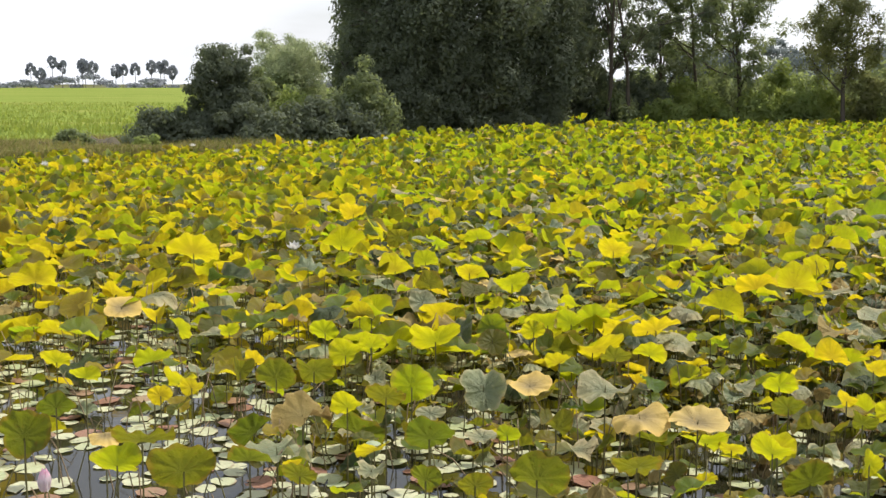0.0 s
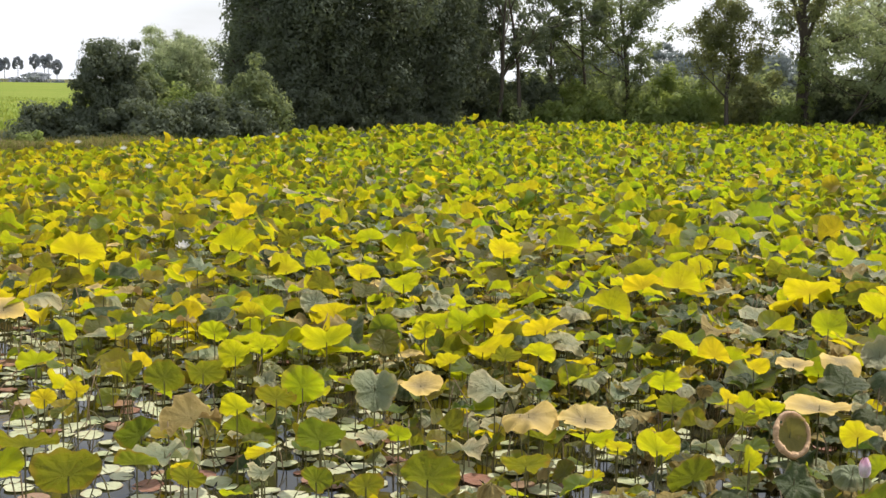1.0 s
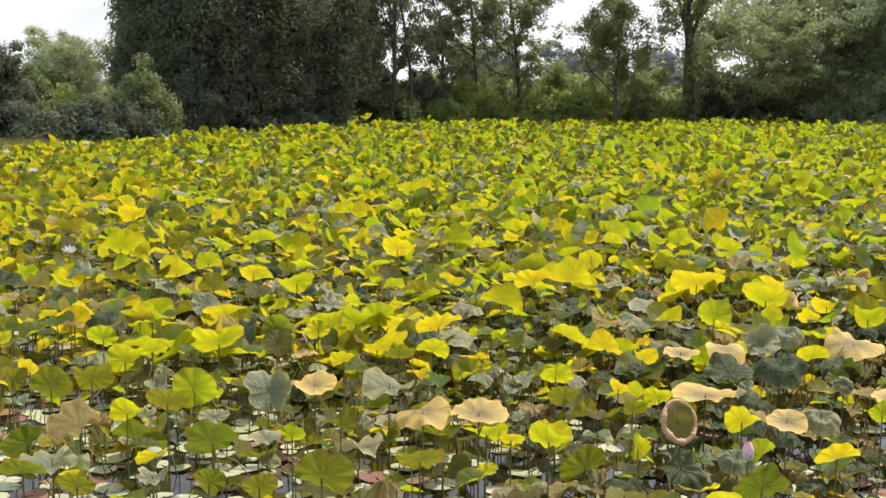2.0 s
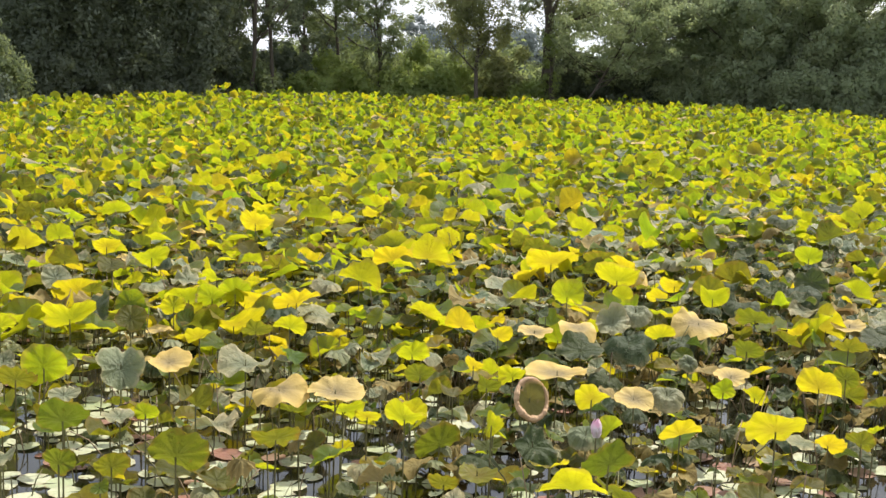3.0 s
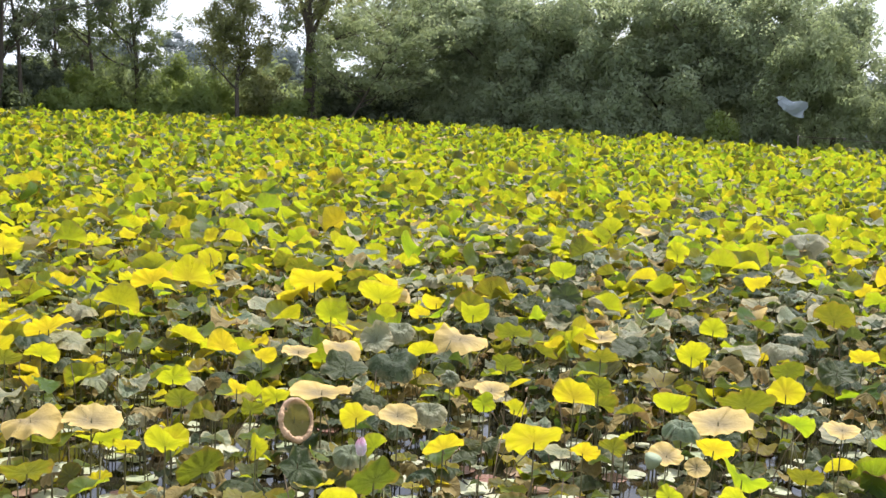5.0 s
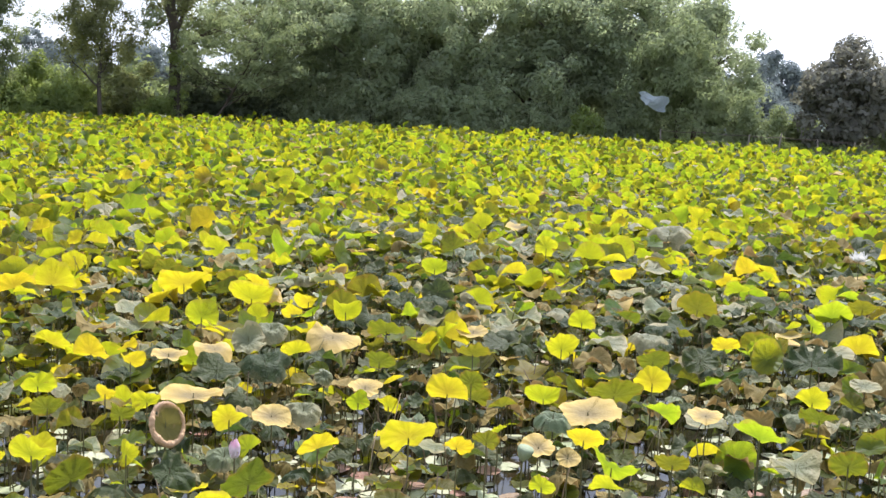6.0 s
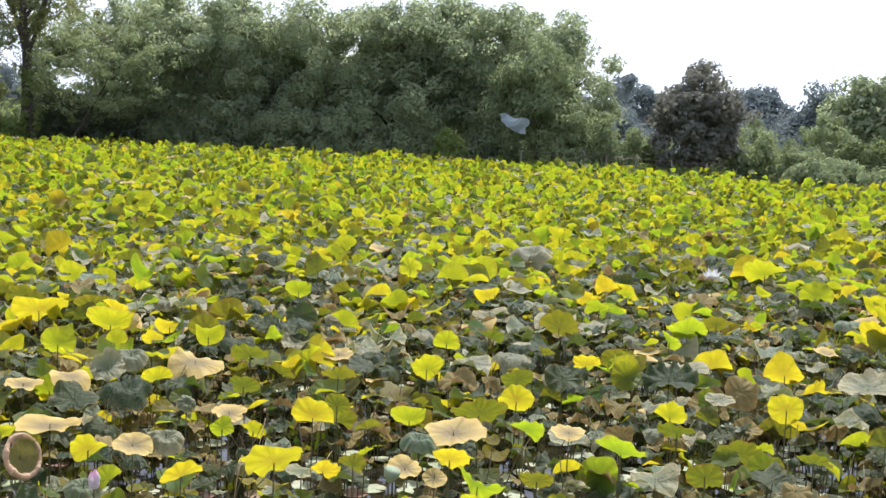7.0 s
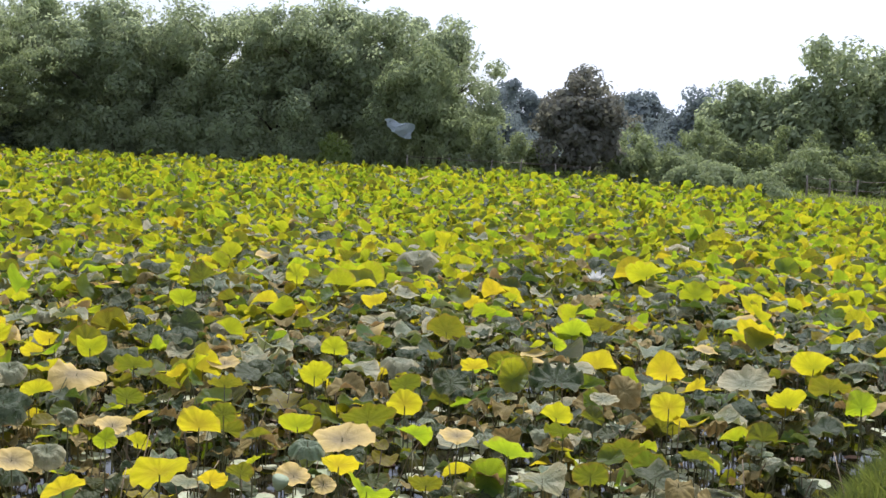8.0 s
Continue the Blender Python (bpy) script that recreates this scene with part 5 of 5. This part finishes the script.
for x, y, z in [(4.24, 5.21, 0.48), (-0.4, 6.6, 0.42)]:
    t = thing("lotus_seed_pod", x, y, 0, "green lotus seed pod on a bare stalk", "seed pod", "lotus seed pods")
    part("stalk", STALKS[3], t, m=Matrix.Translation((0, 0, -0.1)) @ Matrix.Diagonal((0.006, 0.006, z + 0.1, 1)))
    part("pod", POD_MESH, t, m=Matrix.Translation((0, 0, z)) @ pose(0, 0, 0, 14, 8, 0))

# the rest of the bed: leaves spread over the pond, leaning with the wind
gr = np.random.default_rng(2024)
cell, grid = 0.5, {}


def crowded(x, y, gap):
    i, j = int(x // cell), int(y // cell)
    for a in (-1, 0, 1):
        for b in (-1, 0, 1):
            for px, py, pr in grid.get((i + a, j + b), ()):
                if (px - x) ** 2 + (py - y) ** 2 < gap * gap:
                    return True
    return False


def note(x, y, r):
    grid.setdefault((int(x // cell), int(y // cell)), []).append((x, y, r))


for x, y, r in PLACED:
    note(x, y, r)


def openness(x, y):
    """How much open water with lily pads there is: most by the near left bank."""
    a = 1.15 * math.exp(-(((x + 3.4) / 3.5) ** 2 + ((y - 7.0) / 3.1) ** 2))
    b = 0.8 * math.exp(-(((x + 7) / 5) ** 2 + ((y - 12) / 4) ** 2))
    c = 0.62 * math.exp(-(((x - 2.2) / 4.5) ** 2 + ((y - 5.4) / 1.6) ** 2))
    return min(1.0, a + b + c)


def kind_at(x, y, d, az):
    left = np.clip((2 - az) / 14, 0, 1)
    # near_right and shade: darker kinds stand in for shade at the right
    near_right = np.clip((az - 15) / 20, 0, 1) * np.clip((24 - d) / 12, 0, 1)
    far = np.clip((d - 15) / 20, 0, 1)
    right = np.clip((az - 18) / 22, 0, 1)
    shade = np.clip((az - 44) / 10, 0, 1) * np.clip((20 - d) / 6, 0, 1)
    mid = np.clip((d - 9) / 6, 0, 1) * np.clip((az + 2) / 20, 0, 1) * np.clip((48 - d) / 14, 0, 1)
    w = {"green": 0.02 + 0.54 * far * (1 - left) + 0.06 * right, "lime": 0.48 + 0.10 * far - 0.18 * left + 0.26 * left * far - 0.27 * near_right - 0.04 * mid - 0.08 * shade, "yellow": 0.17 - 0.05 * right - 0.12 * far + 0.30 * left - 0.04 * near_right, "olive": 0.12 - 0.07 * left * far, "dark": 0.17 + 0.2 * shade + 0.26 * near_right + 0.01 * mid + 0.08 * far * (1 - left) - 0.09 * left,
         "pale": 0.13 - 0.04 * np.clip((12 - d) / 3, 0, 1) - 0.06 * shade + 0.12 * near_right + 0.06 * mid - 0.06 * far - 0.08 * left, "tan": 0.03 + 0.02 * near_right, "brown": 0.03 + 0.09 * near_right - 0.02 * far}
    # patches of dark and pale kinds imitate shadow and sheen across the bed
    patch = float(np.clip(0.5 + 1.5 * noise.noise((x * 0.55, y * 0.4, 3.0)) + 0.8 * noise.noise((x * 1.3, y * 0.9, 7.0)), 0, 1)) * (1 - 0.6 * far)
    for k in ("dark", "pale", "brown"):
        w[k] *= 0.35 + 1.5 * patch
    for k in ("lime", "yellow", "green"):
        w[k] *= 1.25 - 0.6 * patch
    names = list(w)
    p = np.maximum(0.005, np.array([w[k] for k in names]))
    return names[int(np.searchsorted(np.cumsum(p / p.sum()), gr.random()))]


N = 105000
d2 = 4.4 ** 2 + (59.0 ** 2 - 4.4 ** 2) * gr.random(N)
ds, azs = np.sqrt(d2), gr.uniform(-26, 73, N)
xs, ys = ds * np.sin(np.radians(azs)), ds * np.cos(np.radians(azs))
depth = pond_depth(xs, ys)
order = np.argsort(ds)
LOD = [(11.0, 25, 4), (18.0, 19, 3), (29.0, 15, 2), (99.0, 11, 1)]
TEMPL = [{st: [leaf_template(500 + 31 * i, na, nr, st, 1.35) for i in range(8)] for st in ("open", "fold", "droop", "crumple", "flat", "wither", "dome", "ripple", "wave")} for lim, na, nr in LOD]
ORDER = list(KINDS)
bed = Soup()
stems = Soup()
singles = 0
stem_t = tube([(0, 0, 0), (0, 0, 0.5), (0, 0, 1)], [1, 1, 1], 3, False)
for i in order:
    x, y, d, az = float(xs[i]), float(ys[i]), float(ds[i]), float(azs[i])
    if depth[i] < 0.25:
        continue
    if gr.random() < 0.93 * openness(x, y) or (d < 9 and az > 25 and gr.random() < 0.25) or crowded(x, y, 0.22 if d < 9.5 else 0.19 if d < 12 else 0.16 if d < 24 else 0.13):
        continue
    kind = kind_at(x, y, d, az)
    r = float(np.clip(gr.normal(0.145, 0.05), 0.06, 0.29)) * (0.95 if d < 12 else 0.94 if d < 24 else 0.82)
    tall = 0.42 + 0.34 * float(np.clip((d - 22) / 22, 0, 1)) * float(np.clip((az + 10) / 14, 0, 1))
    z = (tall * gr.uniform(0.42, 1.2) if d > 15 else gr.uniform(0.16, 0.46)) * (1 + 0.45 * noise.noise((x * 0.6, y * 0.45, 11.0)))
    if d < 9.5:
        r, z = r * 0.75, z * 0.85
        # on the right, dark and pale kinds put shade and sheen into colour
        if gr.random() < 0.6:
            kind = ("pale", "olive", "brown", "pale", "dark", "olive", "lime", "dark")[int(gr.integers(8))] if az > 24 else ("olive", "lime", "yellow", "pale", "olive", "dark", "olive", "lime")[int(gr.integers(8))]
    note(x, y, r)
    c = gr.random()
    stand = float(np.clip((d - 14) / 14, 0, 1))
    if c < 0.46 + 0.28 * stand:
        tilt, turn = gr.uniform(12 + 20 * stand, 56 + 30 * stand), gr.normal(0, 45 + 25 * stand)
    elif c < 0.74 + 0.12 * stand:
        tilt, turn = gr.uniform(0, 20), gr.uniform(0, 360)
    else:
        tilt, turn = gr.uniform(15, 60), gr.uniform(0, 360)
    if kind in ("tan", "pale", "brown", "dark"):
        tilt, turn = gr.uniform(0, 16), gr.uniform(0, 360)
    if d < 12 and singles < 125:
        lotus(kind, round(x, 2), round(y, 2), round(z, 2), round(r, 2), tilt, turn)
        singles += 1
        continue
    lod = next(k for k, (lim, na, nr) in enumerate(LOD) if d < lim)
    st = STYLES[kind][int(gr.integers(len(STYLES[kind])))]
    st = "fold" if d > 17 and kind in ("lime", "green", "yellow", "olive") and gr.random() < 0.6 else st
    v, t, u = TEMPL[lod][st][int(gr.integers(8))]
    m = np.array(Matrix.Translation((x, y, 0)) @ orient(x, y, z, r, tilt, turn, gr.uniform(0, 360)))
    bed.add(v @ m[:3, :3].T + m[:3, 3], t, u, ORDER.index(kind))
    if d < 13:
        w = 0.0055 if d < 14 else 0.008
        q = stem_t[0] * (w, w, z + 0.05) + (x, y, -0.06)
        q[:3] += (gr.normal(0, 0.04), gr.normal(0, 0.04), 0)
        stems.add(q, stem_t[1])
# smaller, lower leaves under the taller ones
N = 8000
ds, azs = np.sqrt(4.6 ** 2 + (17.0 ** 2 - 4.6 ** 2) * gr.random(N)), gr.uniform(-26, 73, N)
xs, ys = ds * np.sin(np.radians(azs)), ds * np.cos(np.radians(azs))
depth = pond_depth(xs, ys)
for i in range(N):
    x, y, d = float(xs[i]), float(ys[i]), float(ds[i])
    if depth[i] < 0.2 or gr.random() < openness(x, y):
        continue
    # sun or shade goes in as leaf colour, darker kinds mostly on the right
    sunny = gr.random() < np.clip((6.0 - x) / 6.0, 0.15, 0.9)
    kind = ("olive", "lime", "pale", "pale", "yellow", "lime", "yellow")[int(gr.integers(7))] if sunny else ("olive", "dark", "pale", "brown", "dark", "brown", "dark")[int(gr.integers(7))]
    z, r = gr.uniform(0.05, 0.2 if d < 8.5 else 0.32), gr.uniform(0.05, 0.12)
    lod = 1 if d < 8 else 2
    st = STYLES[kind][int(gr.integers(len(STYLES[kind])))]
    v, t, u = TEMPL[lod][st][int(gr.integers(8))]
    m = np.array(Matrix.Translation((x, y, 0)) @ orient(x, y, z, r, gr.uniform(0, 16 if d < 8.5 else 32), gr.uniform(0, 360), gr.uniform(0, 360)))
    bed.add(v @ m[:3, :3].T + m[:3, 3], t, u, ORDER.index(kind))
    q = stem_t[0] * (0.005, 0.005, z + 0.05) + (x, y, -0.06)
    stems.add(q, stem_t[1])
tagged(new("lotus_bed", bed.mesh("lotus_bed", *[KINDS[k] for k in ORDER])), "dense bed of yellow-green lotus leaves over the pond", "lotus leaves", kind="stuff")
# bare and broken stalks
for i in range(1800):
    d, az = math.sqrt(4.6 ** 2 + (17.0 ** 2 - 4.6 ** 2) * gr.random()), gr.uniform(-26, 72)
    x, y = heading(az, d)
    if float(pond_depth(np.array([x]), np.array([y]))[0]) < 0.1:
        continue
    h, a, b = gr.uniform(0.12, 0.5), gr.normal(0, 0.12), gr.normal(0, 0.12)
    c = gr.normal(0, 0.12) if gr.random() < 0.35 else 0.0
    stems.add(*tube([(x, y, -0.05), (x + a * 0.5, y + b * 0.5, h * 0.6), (x + a, y + b, h), (x + a + c, y + b + c, h - abs(c) * 1.2)], [0.005, 0.0045, 0.004, 0.003], 3, False), None, 1 if gr.random() < 0.5 else 0)
tagged(new("lotus_stalks", stems.mesh("lotus_stalks", STALK, DRY_STALK)), "thin green-brown lotus stalks rising from the water", "stalks", kind="stuff")

# floating lily pads
PADS = [pad_template(700 + i) for i in range(5)]
PAD_MESH = []
for i, p in enumerate(PADS):
    for mat in (PAD, PAD, PAD_RED):
        s = Soup()
        s.add(*p)
        PAD_MESH.append(s.mesh("lily_pad", mat))
pads = Soup()
N = 9000
ds, azs = np.sqrt(4.4 ** 2 + (15.0 ** 2 - 4.4 ** 2) * gr.random(N)), gr.uniform(-26, 72, N)
singles, pgrid = 0, {}
for i in np.argsort(ds):
    d, az = float(ds[i]), float(azs[i])
    x, y = heading(az, d)
    if float(pond_depth(np.array([x]), np.array([y]))[0]) < 0.15 or gr.random() > 0.14 + 0.4 * float(np.clip((8.5 - d) / 2.5, 0, 1)) + 0.5 * float(np.clip((1.6 - x) / 4.0, 0, 1)) + 0.9 * openness(x, y):
        continue
    r = float(np.clip(gr.normal(0.085, 0.022), 0.04, 0.14))
    key = (int(x // 0.3), int(y // 0.3))
    if any((px - x) ** 2 + (py - y) ** 2 < (0.76 * (r + pr)) ** 2 for a in (-1, 0, 1) for b in (-1, 0, 1) for px, py, pr in pgrid.get((key[0] + a, key[1] + b), ())):
        continue
    pgrid.setdefault(key, []).append((x, y, r))
    m = pose(x, y, 0.006, gr.normal(0, 3), gr.normal(0, 3), gr.uniform(0, 360)) @ Matrix.Scale(r, 4)
    red = gr.random() < 0.16
    if singles < 280:
        k = int(gr.integers(5)) * 3 + (2 if red else 0)
        ob = tagged(new("lily_pad", PAD_MESH[k]), "reddish floating lily pad" if red else "small pale green floating lily pad on the water", "lily pad", "floating lily pads")
        ob.matrix_world = m
        singles += 1
    else:
        v, t, u = PADS[int(gr.integers(5))]
        q = np.array(m)
        pads.add(v @ q[:3, :3].T + q[:3, 3], t, u, 1 if red else 0)
tagged(new("lily_pads", pads.mesh("lily_pads", PAD, PAD_RED)), "scattered floating lily pads among the stalks", "lily pads", kind="stuff")
